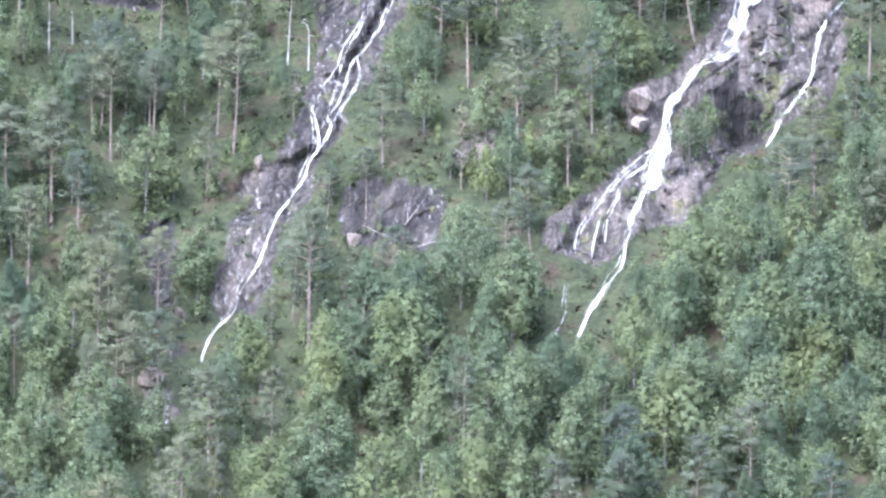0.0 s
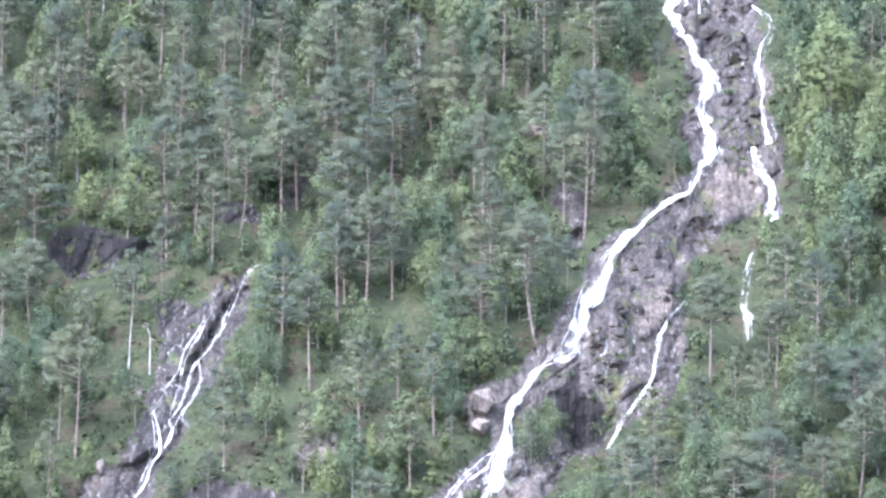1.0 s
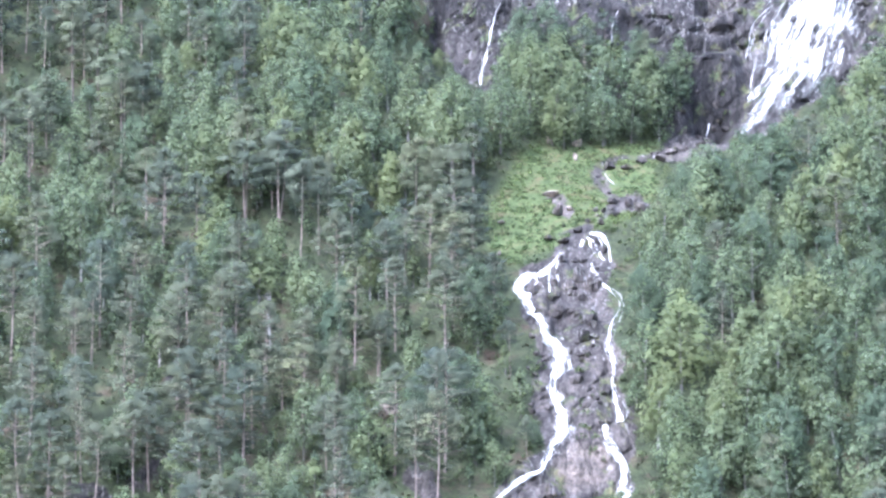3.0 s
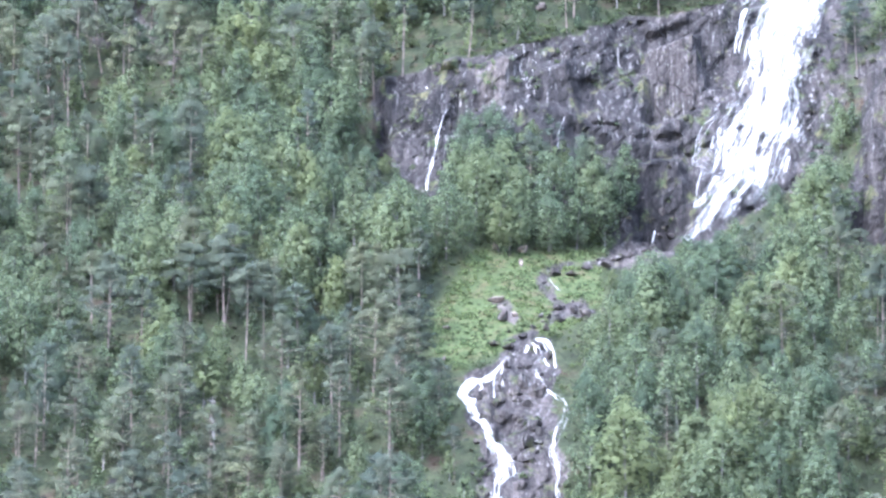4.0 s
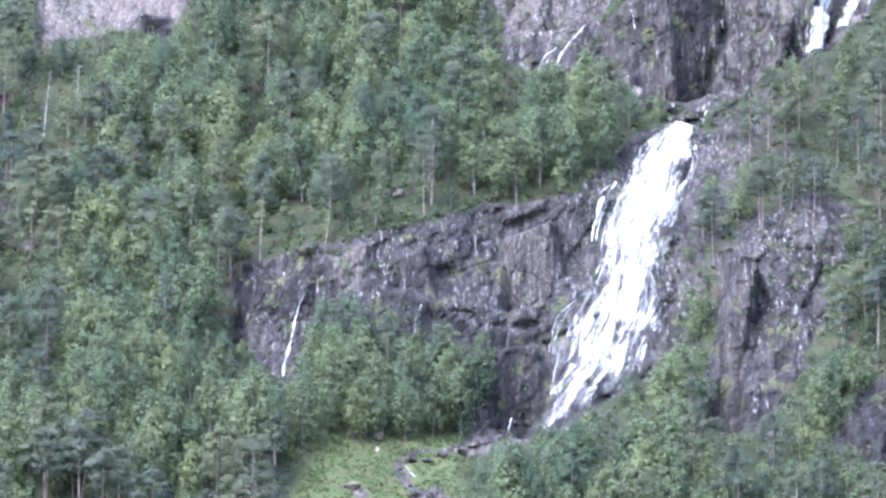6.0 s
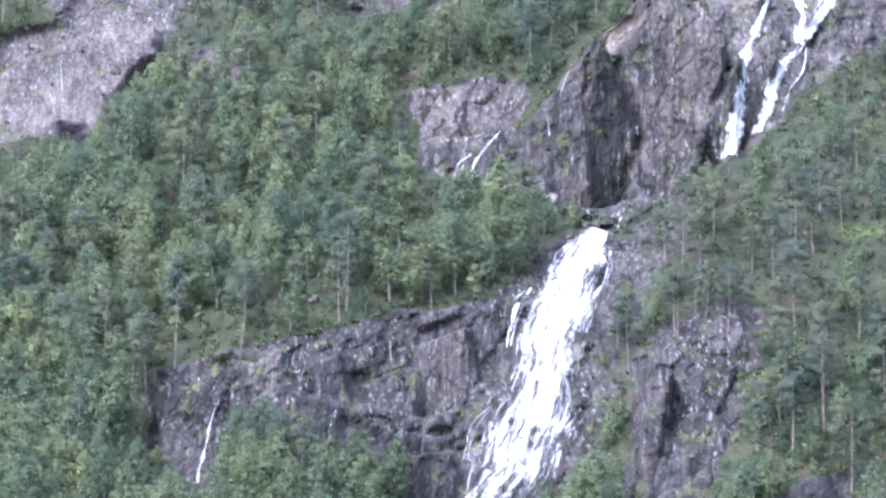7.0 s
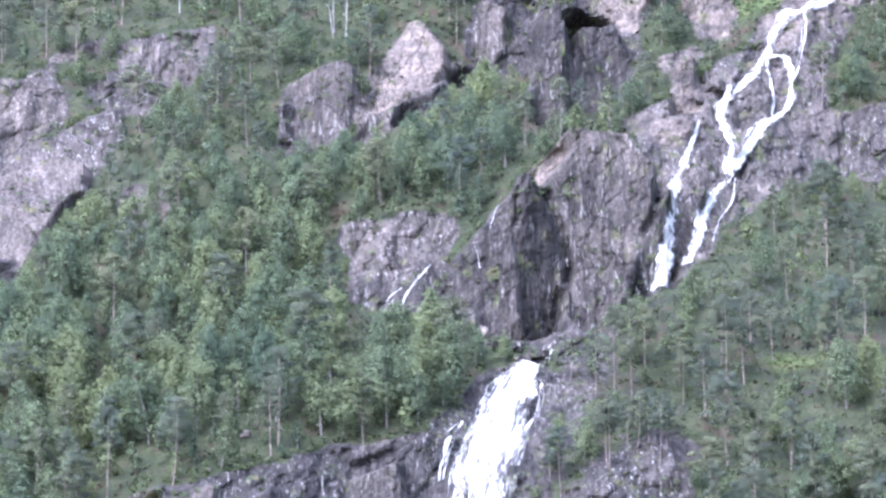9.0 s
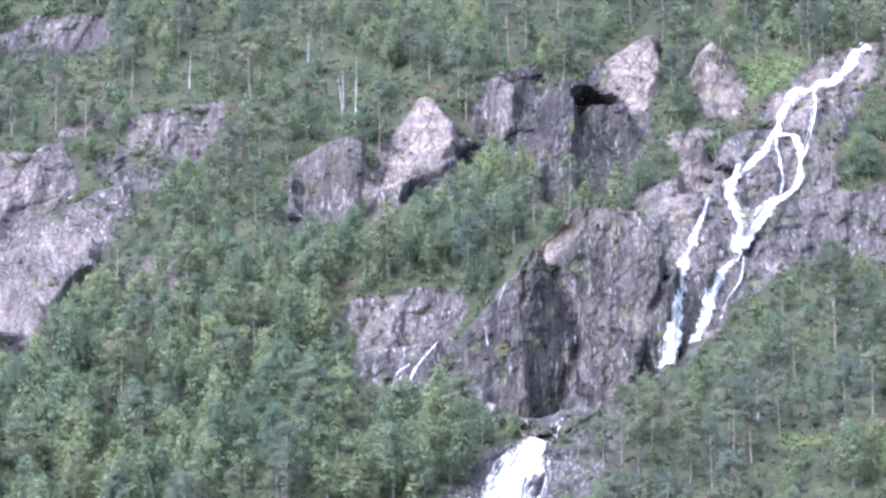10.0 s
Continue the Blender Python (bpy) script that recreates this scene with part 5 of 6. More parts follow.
FAR = {"birch": FAR_BIRCHES, "pine": FAR_PINES, "young": YOUNG}
LANDMARKS = [
    ('dead', -31.3, 199.3, 9.2),
    ('dead', -70.5, 143.2, 8.6),
    ('deadbent', -67.4, 142.2, 7.0),
    ('dead', -104.7, 143.9, 7.8),
    ('dead', -101.7, 146.1, 4.9),
    ('dead', -91.6, 111.2, 2.8),
    ('dead', -31.6, 202.7, 6.4),
    ('dead', -36.1, 328.6, 5.8),
    ('dead', -41.6, 316.1, 12.9),
    ('dead', -24.7, 360.7, 5.9),
    ('dead', -81.1, 210.1, 5.8),
    ('dead', 10.9, 426.5, 8.8),
    ('dead', 35.0, 436.5, 6.1),
    ('dead', 44.0, 417.6, 13.7),
    ('dead', 41.7, 421.5, 8.8),
    ('dead', 43.8, 416.8, 9.3),
    ('dead', 41.5, 419.1, 8.2),
    ('pine', -62.6, 94.3, 21.7),
    ('pine', -51.7, 101.4, 12.5),
    ('pine', 5.2, 116.8, 12.7),
    ('pine', -23.5, 125.8, 7.2),
    ('pine', -57.0, 116.9, 10.4),
    ('pine', -79.4, 119.3, 12.8),
    ('pine', -20.5, 184.4, 12.0),
    ('pine', -25.9, 191.0, 11.3),
    ('pine', -44.9, 186.5, 14.7),
    ('pine', -75.2, 185.2, 12.9),
    ('pine', -61.2, 198.5, 7.0),
    ('pine', -62.8, 165.9, 16.8),
    ('pine', -34.5, 174.8, 17.0),
    ('pine', -37.3, 172.4, 13.6),
    ('pine', -59.8, 159.8, 15.1),
    ('pine', -70.8, 148.1, 13.2),
    ('pine', -82.2, 186.3, 14.7),
    ('pine', -14.3, 192.3, 10.4),
    ('pine', 4.9, 123.7, 13.7),
    ('pine', -44.9, 187.1, 19.4),
    ('pine', -20.7, 187.4, 11.2),
    ('pine', -61.4, 197.5, 12.2),
    ('pine', -14.7, 193.1, 9.6),
    ('pine', -13.4, 194.3, 9.6),
    ('pine', -75.8, 188.0, 14.7),
    ('pine', -55.2, 244.0, 13.9),
    ('pine', -46.1, 247.3, 10.2),
    ('pine', -51.2, 186.1, 12.0),
    ('pine', -25.9, 193.1, 11.3),
    ('pine', -2.9, 283.4, 19.2),
    ('pine', 8.7, 291.3, 13.5),
    ('pine', 83.6, 291.2, 13.5),
    ('pine', 88.8, 295.4, 11.6),
    ('pine', 92.5, 292.6, 12.6),
    ('pine', -47.5, 261.5, 13.2),
    ('pine', 18.0, 297.1, 9.7),
    ('pine', 83.3, 291.8, 11.6),
    ('pine', 106.3, 311.5, 18.7),
    ('pine', 98.4, 308.4, 11.8),
    ('pine', 109.6, 291.9, 13.6),
    ('pine', 94.0, 296.0, 9.7),
    ('pine', 87.3, 297.4, 8.7),
    ('pine', 116.1, 320.9, 11.9),
    ('pine', 103.7, 311.3, 7.9),
    ('pine', 106.8, 269.8, 17.1),
    ('pine', 91.1, 297.3, 10.7),
    ('pine', 30.1, 402.4, 11.8),
    ('pine', 20.8, 405.1, 10.8),
    ('pine', 3.1, 389.2, 13.9),
    ('pine', 9.1, 370.7, 13.6),
    ('pine', 12.0, 405.9, 10.8),
    ('pine', 106.5, 318.9, 13.9),
    ('pine', 98.3, 312.7, 13.8),
    ('pine', 137.2, 400.7, 14.1),
    ('pine', 15.0, 431.5, 8.9),
    ('pine', 55.4, 432.8, 10.0),
    ('pine', 59.2, 428.7, 11.0),
    ('pine', 118.3, 430.8, 14.4),
    ('pine', 89.2, 395.5, 8.6),
    ('pine', 29.9, 435.2, 8.9),
    ('pine', -23.7, 413.0, 9.2),
    ('pine', 89.5, 436.0, 10.0),
    ('pine', 126.5, 436.9, 12.2),
    ('birch', 1.2, 94.9, 12.3),
    ('birch', 5.0, 89.8, 10.7),
    ('birch', -49.8, 130.5, 9.7),
    ('birch', -35.3, 113.8, 7.1),
    ('birch', -19.3, 101.5, 7.0),
    ('birch', -3.5, 234.5, 18.3),
    ('birch', -9.0, 230.6, 11.4),
    ('birch', 15.0, 244.5, 9.3),
    ('birch', 22.0, 246.3, 8.4),
    ('birch', -29.8, 233.4, 12.7),
    ('birch', 36.5, 231.2, 8.7),
    ('birch', 21.5, 162.8, 8.4),
    ('birch', -2.6, 245.3, 11.1),
    ('birch', -10.7, 231.0, 11.8),
    ('birch', 13.1, 245.2, 10.2),
    ('birch', 21.5, 245.7, 10.2),
    ('birch', 35.8, 233.7, 7.8),
    ('birch', 59.6, 254.6, 6.6),
    ('birch', -5.6, 261.9, 3.8),
    ('birch', 9.5, 253.3, 14.1),
    ('birch', 15.2, 258.7, 11.8),
    ('birch', 19.0, 262.0, 10.4),
    ('birch', 23.7, 259.3, 9.4),
    ('birch', 28.9, 256.4, 9.0),
    ('birch', 4.8, 251.6, 9.8),
    ('birch', 8.5, 246.1, 8.4),
    ('birch', 16.9, 246.9, 9.3),
    ('birch', 26.2, 247.4, 10.3),
    ('birch', 31.0, 248.2, 12.2),
    ('birch', 12.8, 263.5, 12.3),
    ('birch', 33.0, 253.5, 8.5),
    ('birch', 13.1, 318.8, 10.0),
    ('birch', 24.6, 334.9, 12.2),
    ('birch', 78.9, 374.7, 5.7),
    ('birch', -9.5, 345.6, 11.3),
    ('birch', 65.7, 384.9, 9.5),
    ('birch', 78.6, 374.1, 6.2),
    ('birch', 24.4, 337.5, 10.7),
    ('birch', 65.8, 389.7, 8.5),
    ('birch', 6.5, 254.5, 13.2),
    ('birch', 15.0, 254.5, 14.0),
    ('pine', 18.6, 254.0, 15.5),
    ('birch', 26.5, 255.5, 14.2),
    ('pine', 29.4, 255.0, 14.0),
    ('birch', 34.5, 257.0, 11.2),
    ('pine', 22.5, 260.0, 12.5),
    ('birch', 8.5, 261.0, 12.6),
    ('birch', -11.6, 336.6, 14.2),
    ('birch', -12.5, 127.5, 7.5),
    ('birch', -10.6, 130.5, 7.0),
    ('birch', 9.5, 250, 13),
    ('birch', 13, 248.5, 15),
    ('birch', 17, 249, 13.5),
    ('birch', 20.5, 249.5, 16),
    ('birch', 27.5, 250, 14.5),
    ('birch', 31, 251.5, 12),
    ('birch', 34, 254, 10),
]
MOIST = blur(((blur(ROCK, 1, 1) > 0.72) | WET | (GRASS > 0.5)).astype(float), 1, 1)


for k, x, z, h in LANDMARKS:
    if k.startswith("dead"):
        MOIST[(np.abs(gx - x) < 1.4) & (gz > z + 0.2 * h) & (gz < z + 1.35 * h)] = 1.0
TAKEN = np.array([(x, z) for k, x, z, h in LANDMARKS])


def woods():
    """Places of the trees: denser or more open by stretch of wood, none on bare rock, water or meadow, or right in front of them."""
    rng = np.random.default_rng(5)
    left = lambda z: np.interp(z, [60, 180, 220, 260, 340, 380, 440, 510], [-112, -119, -106, -100, -82, -71, -46, -38])
    right = lambda z: np.interp(z, [60, 100, 180, 220, 260, 300, 380, 510], [24, 46, 86, 123, 140, 145, 159, 166])
    out = []
    for z in np.arange(52.0, 512.0, 5.1):
        for x in np.arange(left(z), right(z), 5.7):
            px, pz = x + rng.uniform(-2.6, 2.6), z + rng.uniform(-2.4, 2.4)
            r1, r2, r3, r4, r5 = rng.uniform(size=5)
            keep = 0.93
            for share, poly in OPEN_WOODS:
                if inside(np.array([px]), np.array([pz]), poly)[0]:
                    keep = share
            if r1 > keep:
                continue
            leafy = any(inside(np.array([px]), np.array([pz]), poly)[0] for poly in BIRCH_WOODS)
            kind = "birch" if r2 < (0.90 if leafy else 0.50) else "pine"
            h = (9.5 + 6.5 * r3) if kind == "birch" else (12.0 + 7.5 * r3)
            if not leafy and kind == "birch":
                h *= 0.8
            if pz > 330:
                h *= 0.85
            if grid_at(MOIST, px, pz) > 0.5 or np.hypot(*(TAKEN - (px, pz)).T).min() < 3.4:
                continue
            for shrink in (1.0, 0.7, 0.45, 0.28):
                hh = h * shrink
                f = np.linspace(0.15, 1.05, 8)
                zz = pz + 1.28 * hh * f
                xx = px * (1 + 1.1 * (zz - pz) / 1000)
                half = (0.24 if kind == "birch" else 0.15) * hh
                hit = np.mean([grid_at(MOIST, xx + s, zz).mean() for s in (-half, half)])
                if hit < 0.14:
                    out.append((kind, px, pz, hh, r4, r5))
                    break
    for z in np.arange(56.0, 505.0, 4.4):
        for x in np.arange(left(z) + 4, right(z) - 4, 5.4):
            px, pz = x + rng.uniform(-2.4, 2.4), z + rng.uniform(-2.1, 2.1)
            r1, r3, r4, r5 = rng.uniform(size=4)
            hh = 3.2 + 3.8 * r3 ** 1.5
            keep = 0.9
            for share, poly in OPEN_WOODS:
                if inside(np.array([px]), np.array([pz]), poly)[0]:
                    keep = 0.8 * share
            if r1 < keep and max(grid_at(MOIST, px + a * 1.1, pz + b * hh) for a in (-1, 1) for b in (0.0, 0.4, 0.9, 1.3)) < 0.3:
                out.append(("young", px, pz, hh, r4, r5))
    return out


def plant(places):
    singles = {"birch": 0, "pine": 0, "young": 300}
    sources, rest = {}, {"birch": [], "pine": [], "young": []}
    for kind, x, z, h, r4, r5 in sorted(places, key=lambda p: p[2]):
        shapes, mats, tall, name, label, group = KINDS[kind]
        v = int(r4 * 0.9999 * len(shapes))
        m = pose(x, ground(x, z) + 0.25, z, 0, 0, 360 * r5) @ Matrix.Diagonal((h / tall * (0.82 + 0.45 * r5),) * 2 + (h / tall, 1))
        if singles[kind] < 300 and h > 0.5 * tall:
            singles[kind] += 1
            if (kind, v) not in sources:
                root = new(name)
                tagged(root, label, "tree", group)
                crown, trunk = as_mesh(shapes[v], mats)
                part("trunk", trunk, root)
                part("crown", crown, root)
                root.matrix_basis = m
                sources[kind, v] = root
            else:
                made = copy_thing(sources[kind, v], Matrix.Identity(4))
                made.matrix_basis = m
        else:
            rest[kind].append((v, np.array(m)))
    for kind, items in rest.items():
        shapes, mats, tall, name, label, group = KINDS[kind]
        for k, piece in enumerate(("crowns", "trunks")):
            vs, fs, ns, tints, n = [], [], [], [], 0
            for v, m in items:
                pv, pf, pn = FAR[kind][v][k]
                vs.append(pv @ m[:3, :3].T + m[:3, 3])
                fs.append(pf + n)
                q = pn @ (m[:3, :3] / np.linalg.norm(m[:3, 0])).T
                ns.append(q)
                tints.append(np.full(len(pv), (v * 0.37 + m[0, 3] * 7.13) % 1.0))
                n += len(pv)
            me = mesh_of(kind + "_wood", np.concatenate(vs), np.concatenate(fs), [mats[k]], smooth=k == 0)
            if k == 0:
                soft_normals(me, np.concatenate(ns))
                point_value(me, "tint", np.concatenate(tints))
                wood = tagged(new(kind + "_wood", me), f"far {kind} wood high on the mountainside", "wood", kind="stuff")
            else:
                part("trunks", me, wood)


def landmarks():
    rng = np.random.default_rng(9)
    return [(k, x, z, h, rng.uniform(), rng.uniform()) for k, x, z, h in LANDMARKS if k in ("pine", "birch")]


plant(woods() + landmarks())


def dead_tree(h, seed, bent, wood_look=DEAD_WOOD):
    """A bleached standing stem with a few broken branch stubs; a bent one arches over at its top."""
    rng = np.random.default_rng(seed)
    n = 8
    f = np.linspace(0, 1, n)
    lean = rng.normal() * 0.05
    pts = np.stack([lean * h * f + (0.02 * h * f ** 3 if not bent else -0.45 * h * np.clip(f - 0.45, 0, 1) ** 1.6), 0.02 * h * np.sin(3 * f), h * (f if not bent else np.sin(f * 1.75) / 0.99)], 1)
    wood = [tube(pts - np.array([0, 0, 0.4]), np.linspace(0.15, 0.03, n), 6)]
    for k in range(7):
        i = rng.integers(3, n - 1)
        w = rng.uniform(0, 6.28)
        wood.append(tube([pts[i], pts[i] + np.array([math.cos(w), math.sin(w), rng.uniform(-0.3, 0.5)]) * rng.uniform(0.4, 1.3)], [0.05, 0.012], 4))
    v, f, _ = joined(wood)
    return mesh_of("dead_tree", v, f, [wood_look], smooth=True)


for i, (k, x, z, h) in enumerate(LANDMARKS):
    if k.startswith("dead"):
        ob = new("dead_tree", dead_tree(h, 300 + i, k == "deadbent"))
        ob.location = (x, ground(x, z) - 0.4, z)
        tagged(ob, "bleached grey dead tree standing among green woods" if k == "dead" else "bleached dead tree bent over in an arch", "tree", "dead trees")


FALLEN = [
    (-52.5, 113.2, 5.6, -70),
    (-51.1, 115.8, 4.8, 40),
    (-48.9, 112.3, 4.7, 75),
    (-7.1, 384.9, 4.8, -60),
    (-63.7, 240.4, 4.6, 55),
    (-23.7, 336.2, 4.6, -75),
    (-48.8, 303.9, 3.9, 60),
    (-23.9, 336.3, 4.6, 70),
    (-44.0, 126.8, 3.6, -60),
    (-46.0, 164.0, 3.4, 25),
]
for i, (x, z, h, turn) in enumerate(FALLEN):
    ob = new("fallen_tree", dead_tree(max(h, 3.0), 500 + i, False, LOG_WOOD))
    ob.matrix_basis = pose(x, ground(x, z) - 0.7, z + 0.3, 12, turn, 0)
    tagged(ob, "bleached fallen tree lying on the slope", "tree", "fallen trees")


# ---- boulders ----
BOULDERS = [
    (12.4, 233.0, 2.4, 0.9, 1),
    (13.6, 228.0, 2.0, 1.3, 0),
    (17.3, 245.8, 1.7, 1.1, 1),
    (12.4, 246.2, 1.1, 0.9, 1),
    (16.8, 242.4, 0.9, 1.1, 1),
    (27.3, 229.8, 2.7, 1.4, 0),
    (25.1, 230.9, 1.5, 0.9, 0),
    (22.4, 231.5, 1.8, 0.9, 0),
    (22.3, 240.7, 2.4, 1.0, 0),
    (25.0, 240.7, 2.0, 0.8, 0),
    (27.4, 242.2, 1.9, 0.8, 0),
    (30.7, 243.5, 2.2, 1.0, 0),
    (32.7, 245.4, 1.9, 0.9, 0),
    (12.1, 221.8, 2.0, 0.9, 0),
    (14.4, 221.1, 1.8, 0.8, 0),
    (16.7, 223.7, 1.8, 0.8, 0),
    (20.3, 225.8, 1.6, 0.8, 0),
    (22.7, 228.3, 1.5, 0.7, 0),
    (15.5, 229.0, 1.3, 0.7, 1),
    (19.3, 221.4, 1.1, 0.9, 0),
    (20.6, 219.4, 1.4, 1.3, 0),
    (4.6, 226.2, 1.3, 0.7, 1),
    (4.1, 218.8, 0.7, 0.7, 1),
    (72.8, 322.7, 2.6, 1.0, 0),
    (75.4, 323.6, 2.0, 1.2, 0),
    (65.3, 330.6, 2.4, 2.0, 1),
    (70.4, 325.1, 3.0, 0.8, 0),
    (67.5, 326.1, 3.0, 1.0, 0),
    (21.5, 299.7, 1.4, 1.2, 1),
    (21.0, 299.3, 1.4, 1.2, 1),
    (14.5, 290.3, 1.7, 0.6, 1),
    (46.1, 415.5, 1.7, 1.3, 1),
    (110.1, 422.4, 2.6, 1.3, 1),
    (71.9, 321.4, 2.4, 1.2, 0),
    (74.5, 322.9, 2.2, 1.0, 0),
    (70.3, 321.8, 1.8, 0.9, 0),
    (111.8, 342.5, 3.1, 1.4, 0),
    (-12.9, 185.5, 4.3, 2.6, 1),
    (-62.7, 169.9, 1.5, 0.8, 1),
    (-83.2, 90.3, 3.4, 2.6, 1),
    (-81.0, 100.3, 2.3, 1.7, 1),
    (-58.4, 112.8, 1.7, 1.7, 1),
    (-68.2, 137.8, 1.1, 1.5, 1),
    (-72.9, 125.0, 1.6, 2.1, 1),
    (6.7, 363.2, 1.9, 2.7, 1),
    (7.0, 363.5, 1.5, 2.1, 1),
    (-19.4, 135.3, 4.1, 3.2, 1),
    (-19.7, 131.4, 3.2, 2.7, 1),
    (-63.3, 241.9, 3.7, 1.1, 1),
]
def boulder(w, h, seed):
    """A broken block of stone: a box cut by random planes, with its edges chipped."""
    rng = np.random.default_rng(seed)
    bm = bmesh.new()
    bmesh.ops.create_cube(bm, size=1.0)
    for k in range(14):
        nrm = Vector(rng.normal(size=3)).normalized()
        geom = bm.verts[:] + bm.edges[:] + bm.faces[:]
        cut = bmesh.ops.bisect_plane(bm, geom=geom, plane_co=nrm * rng.uniform(0.30, 0.46), plane_no=nrm, clear_outer=True)
        edges = [e for e in cut["geom_cut"] if isinstance(e, bmesh.types.BMEdge)]
        if edges:
            bmesh.ops.edgeloop_fill(bm, edges=edges)
    bmesh.ops.bevel(bm, geom=bm.edges[:], offset=0.025, segments=1, affect="EDGES")
    for v in bm.verts:
        v.co.x *= w * 1.15
        v.co.y *= 0.8 * w * 1.1
        v.co.z *= h * 1.3
    me = bpy.data.meshes.new("boulder")
    bm.to_mesh(me)
    bm.free()
    return me


for i, (x, z, w, h, pale) in enumerate(BOULDERS):
    me = boulder(w, h, 700 + i)
    me.materials.append(STONE_PALE if pale else STONE)
    ob = new("boulder", me)
    ob.location = (x, ground(x, z) - 0.15 * w, z + 0.35 * h)
    ob.rotation_euler = (0, 0.15 * math.sin(i * 2.1), i * 1.3)
    tagged(ob, "pale weathered boulder on the slope" if pale else "dark wet boulder beside the stream", "boulder", "boulders on the slope")


BEDS = [
    (46, 1.0, 2.6, [(8.9, 212.4), (14.3, 217.9), (20.2, 223.6), (22.3, 217.5), (19.3, 207.6), (19.9, 197.2), (20.4, 184.5), (16.9, 183.0), (15.4, 192.6), (13.1, 202.4), (9.7, 206.6)]),
    (22, 0.6, 1.6, [(10.8, 222.5), (18.9, 224.8), (22.7, 229.4), (28.7, 231.1), (26.6, 234.6), (22.9, 233.9), (20.9, 240.4), (27.0, 243.1), (36.6, 246.4), (34.8, 248.3), (28.0, 243.9), (20.9, 241.6), (19.4, 238.1), (22.4, 231.5)]),
    (16, 0.8, 1.8, [(9.1, 201.9), (11.2, 192.9), (11.7, 179.5), (9.5, 174.9), (8.4, 181.8), (8.2, 197.3)]),
    (22, 0.9, 2.4, [(-4.1, 159.5), (2.5, 166.1), (9.2, 167.1), (8.2, 152.5), (0.1, 143.1), (-7.9, 133.5), (-3.1, 143.7)]),
    (16, 0.8, 1.8, [(-28.3, 112.4), (-20.3, 125.3), (-14.3, 135.0), (-10.9, 126.3), (-15.4, 118.5), (-22.9, 112.5)]),
    (14, 0.8, 1.8, [(64.2, 329.1), (73.3, 327.7), (78.1, 325.9), (79.8, 322.0), (73.6, 320.7), (65.7, 323.3)]),
    (20, 1.0, 2.6, [(106.1, 396.5), (115.6, 410.3), (125.8, 420.0), (136.4, 423.4), (132.2, 406.6), (121.1, 388.7), (111.9, 377.4), (109.2, 384.5)]),
    (10, 0.8, 1.8, [(36.5, 260.7), (43.6, 255.6), (43.3, 248.1), (33.7, 245.8)]),
    (9, 0.8, 2.0, [(2.1, 394.8), (12.1, 398.2), (17.3, 385.3), (4.3, 377.5)]),
    (7, 0.6, 1.6, [(16.1, 427.6), (45.6, 428.9), (46.3, 419.4), (20.4, 412.1)]),
]
BLOCKS = [boulder(1.0, 0.8, 900 + k) for k in range(9)]
for me in BLOCKS:
    me.materials.append(STONE)


def stream_bed(count, least, most, poly, seed):
    """Loose broken blocks lying in and beside the stream."""
    rng = np.random.default_rng(seed)
    c = np.array(poly)
    n = 0
    for _ in range(4000):
        x, z = rng.uniform(c[:, 0].min(), c[:, 0].max()), rng.uniform(c[:, 1].min(), c[:, 1].max())
        if not inside(np.array([x]), np.array([z]), poly)[0]:
            continue
        s = least + (most - least) * rng.uniform() ** 2
        ob = new("boulder", BLOCKS[rng.integers(len(BLOCKS))])
        ob.matrix_basis = pose(x, ground(x, z) + 0.05 * s, z + 0.12 * s, *rng.uniform(-25, 25, 2), rng.uniform(0, 360)) @ Matrix.Diagonal((s, s * 0.9, s * rng.uniform(0.7, 1.1), 1))
        tagged(ob, "broken grey boulder lying in the stream bed", "boulder", "boulders in the stream bed")
        n += 1
        if n == count:
            break


for i, (count, least, most, poly) in enumerate(BEDS):
    stream_bed(count, least, most, poly, 40 + i)


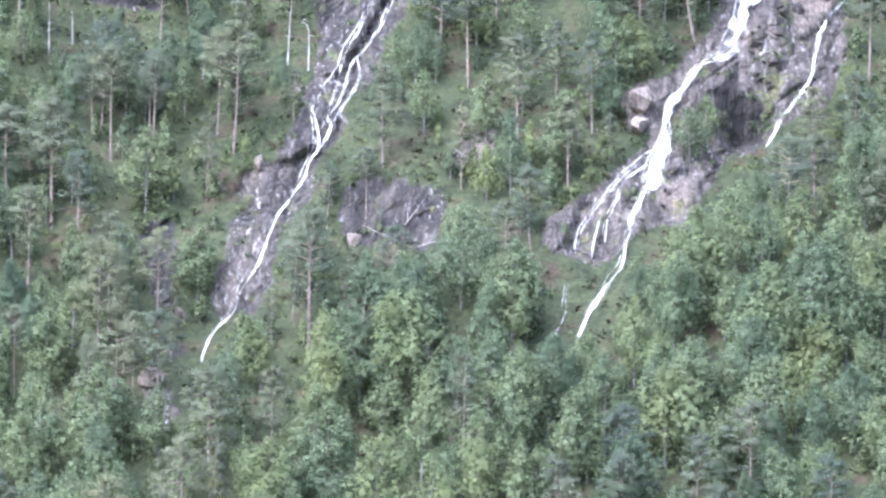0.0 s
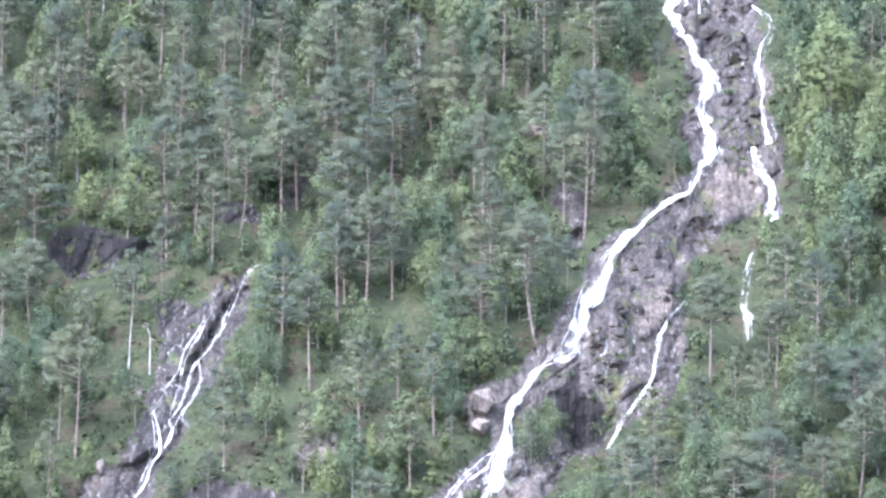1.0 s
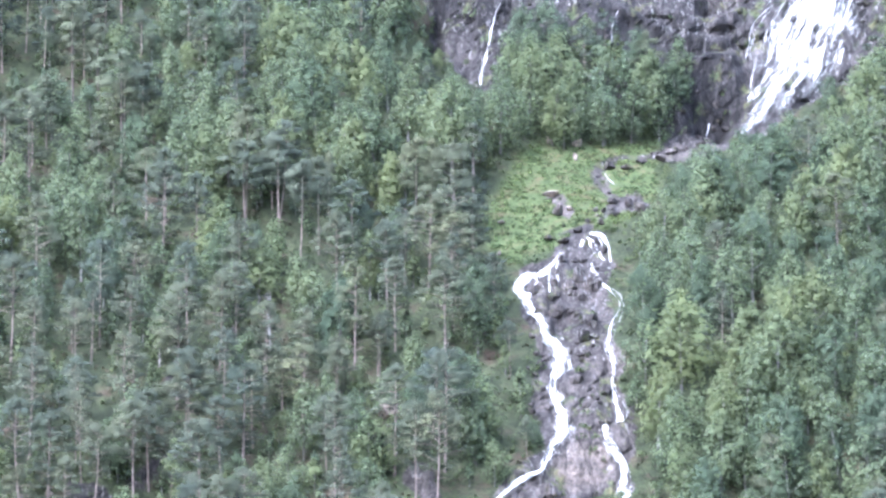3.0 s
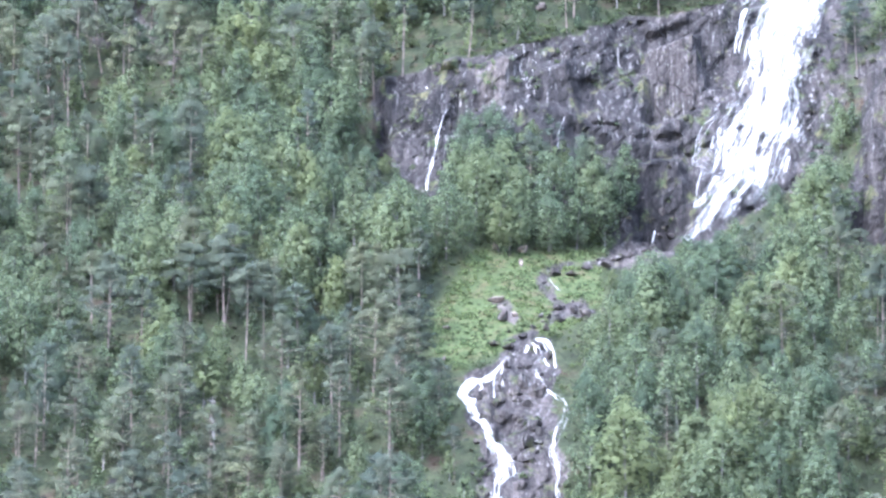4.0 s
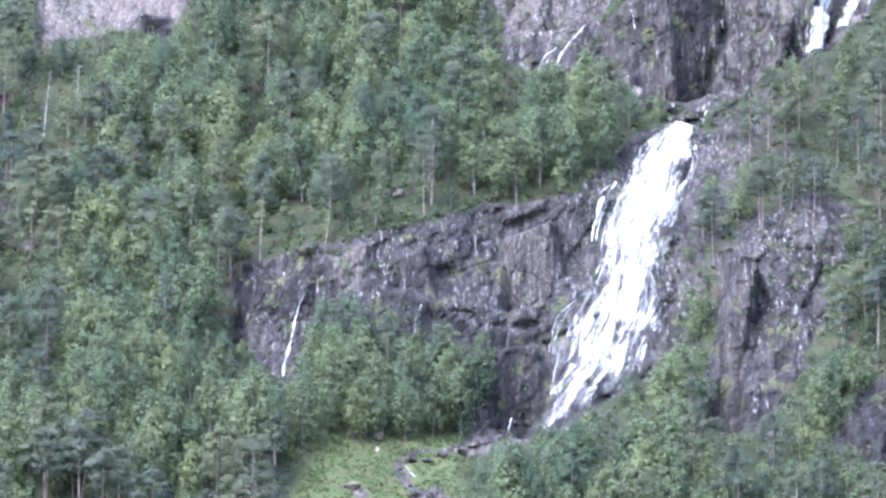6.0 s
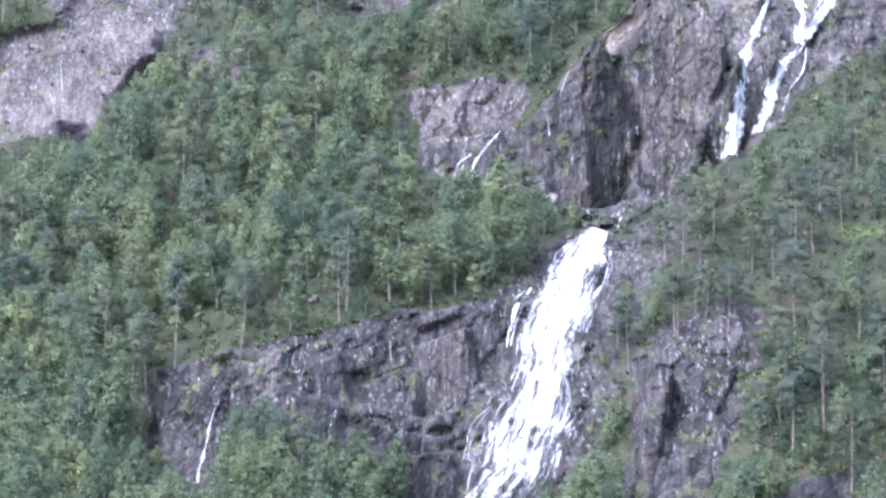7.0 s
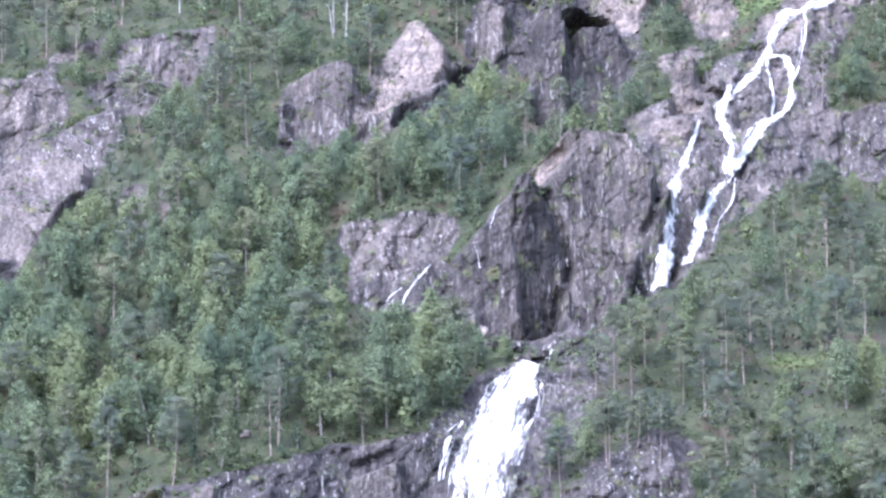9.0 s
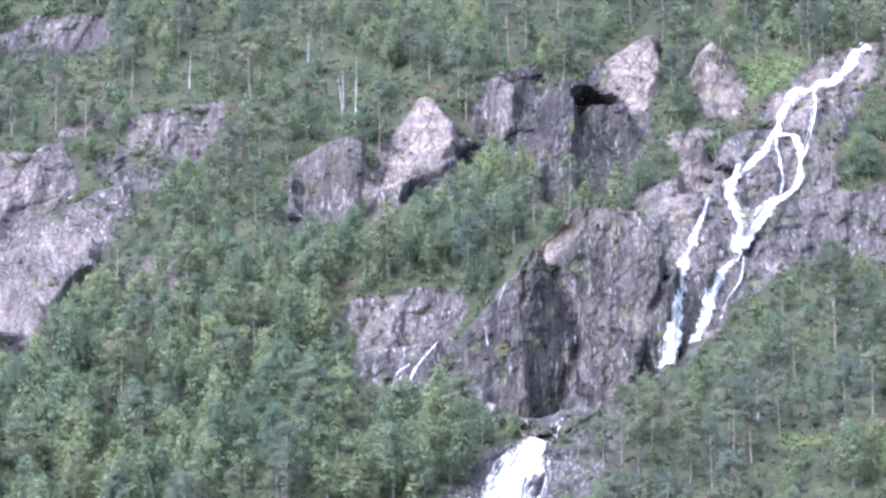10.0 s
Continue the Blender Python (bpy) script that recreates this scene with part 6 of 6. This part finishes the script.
# ---- undergrowth ----
def undergrowth():
    """Shrubs and heath over the soil, ferns on the meadow, and tufts on ledges of the rock."""
    rng = np.random.default_rng(77)
    n = 36000
    x, z = rng.uniform(-118, 165, n), rng.uniform(58, 500, n)
    for poly in MEADOWS:
        c = np.array(poly)
        k = 60 * int((np.ptp(c[:, 0]) * np.ptp(c[:, 1])) / 40)
        mx, mz = rng.uniform(c[:, 0].min(), c[:, 0].max(), k), rng.uniform(c[:, 1].min(), c[:, 1].max(), k)
        keep = grid_at(GRASS, mx, mz) > 0.5
        x, z = np.concatenate([x, mx[keep]]), np.concatenate([z, mz[keep]])
    n = len(x)
    r, g, wet = grid_at(ROCK, x, z), grid_at(GRASS, x, z), grid_at(WET.astype(float), x, z)
    left = np.interp(z, [60, 180, 260, 340, 430, 500], [-114, -120, -102, -84, -52, -44])
    right = np.interp(z, [60, 100, 180, 220, 260, 300, 380, 500], [26, 50, 90, 125, 142, 148, 160, 166])
    pick = rng.uniform(size=n)
    ok = (x > left) & (x < right) & (wet < 0.2) & ((r < 0.5) | (pick < 0.04 + 0.5 * (lattice(x, z, 7, 56) > 0.36)))
    x, z, r, g, pick = x[ok], z[ok], r[ok], g[ok], pick[ok]
    y = grid_at(Y, x, z)
    kinds = {"shrubs": [], "heath": [], "meadow_ferns": []}
    ex, ez = rng.uniform(-110, 155, 30000), rng.uniform(60, 490, 30000)
    edge = (grid_at(ROCK, ex, ez - 2.2) > 0.7) & (grid_at(ROCK, ex, ez + 0.6) < 0.4) & (grid_at(WET.astype(float), ex, ez) < 0.1)
    for qx, qz, s in zip(ex[edge], ez[edge], rng.uniform(0.7, 1.7, edge.sum())):
        qy = float(grid_at(Y, qx, qz))
        kinds["shrubs"].append(sprays(rng, (qx, qy - 0.3, qz + 0.3 * s), (1.1 * s, 1.0 * s, 0.9 * s), 22, 0.30, 0.6, (qx, qy + s, qz - s), 2.0 * s))
    soil = lattice(x, z, 14, 55) + 0.4 * rng.normal(size=len(x))
    for i in range(len(x)):
        if g[i] > 0.5:
            key, s, c = "meadow_ferns", 0.3 + 0.35 * pick[i], 7
        elif r[i] > 0.5 and soil[i] < 0.1:
            key, s, c = "shrubs", 0.7 + 0.9 * pick[i], 16
        elif r[i] > 0.5 or soil[i] > 0.35:
            key, s, c = "heath", 0.5 + 0.5 * pick[i], 12
        else:
            key, s, c = "shrubs", 0.6 + 1.1 * pick[i] ** 2, 12
        kinds[key].append(sprays(rng, (x[i], y[i] - 0.2 * s, z[i] + 0.25 * s), (1.1 * s, 1.1 * s, 0.7 * s), c, 0.26 + 0.06 * s, 0.7, (x[i], y[i] + s, z[i] - 2 * s), 2.4 * s))
    for key, mat_, label in (("shrubs", SHRUB_LEAF, "low green shrubs and bilberry on the slope"), ("heath", HEATH_LEAF, "brownish heather and moss on soil and ledges"), ("meadow_ferns", FERN_LEAF, "bright green ferns on the steep meadow")):
        v, f, q = joined(kinds[key])
        me = mesh_of(key, v, f, [mat_], smooth=True)
        soft_normals(me, q)
        tagged(new(key, me), label, "plants", kind="stuff")


undergrowth()
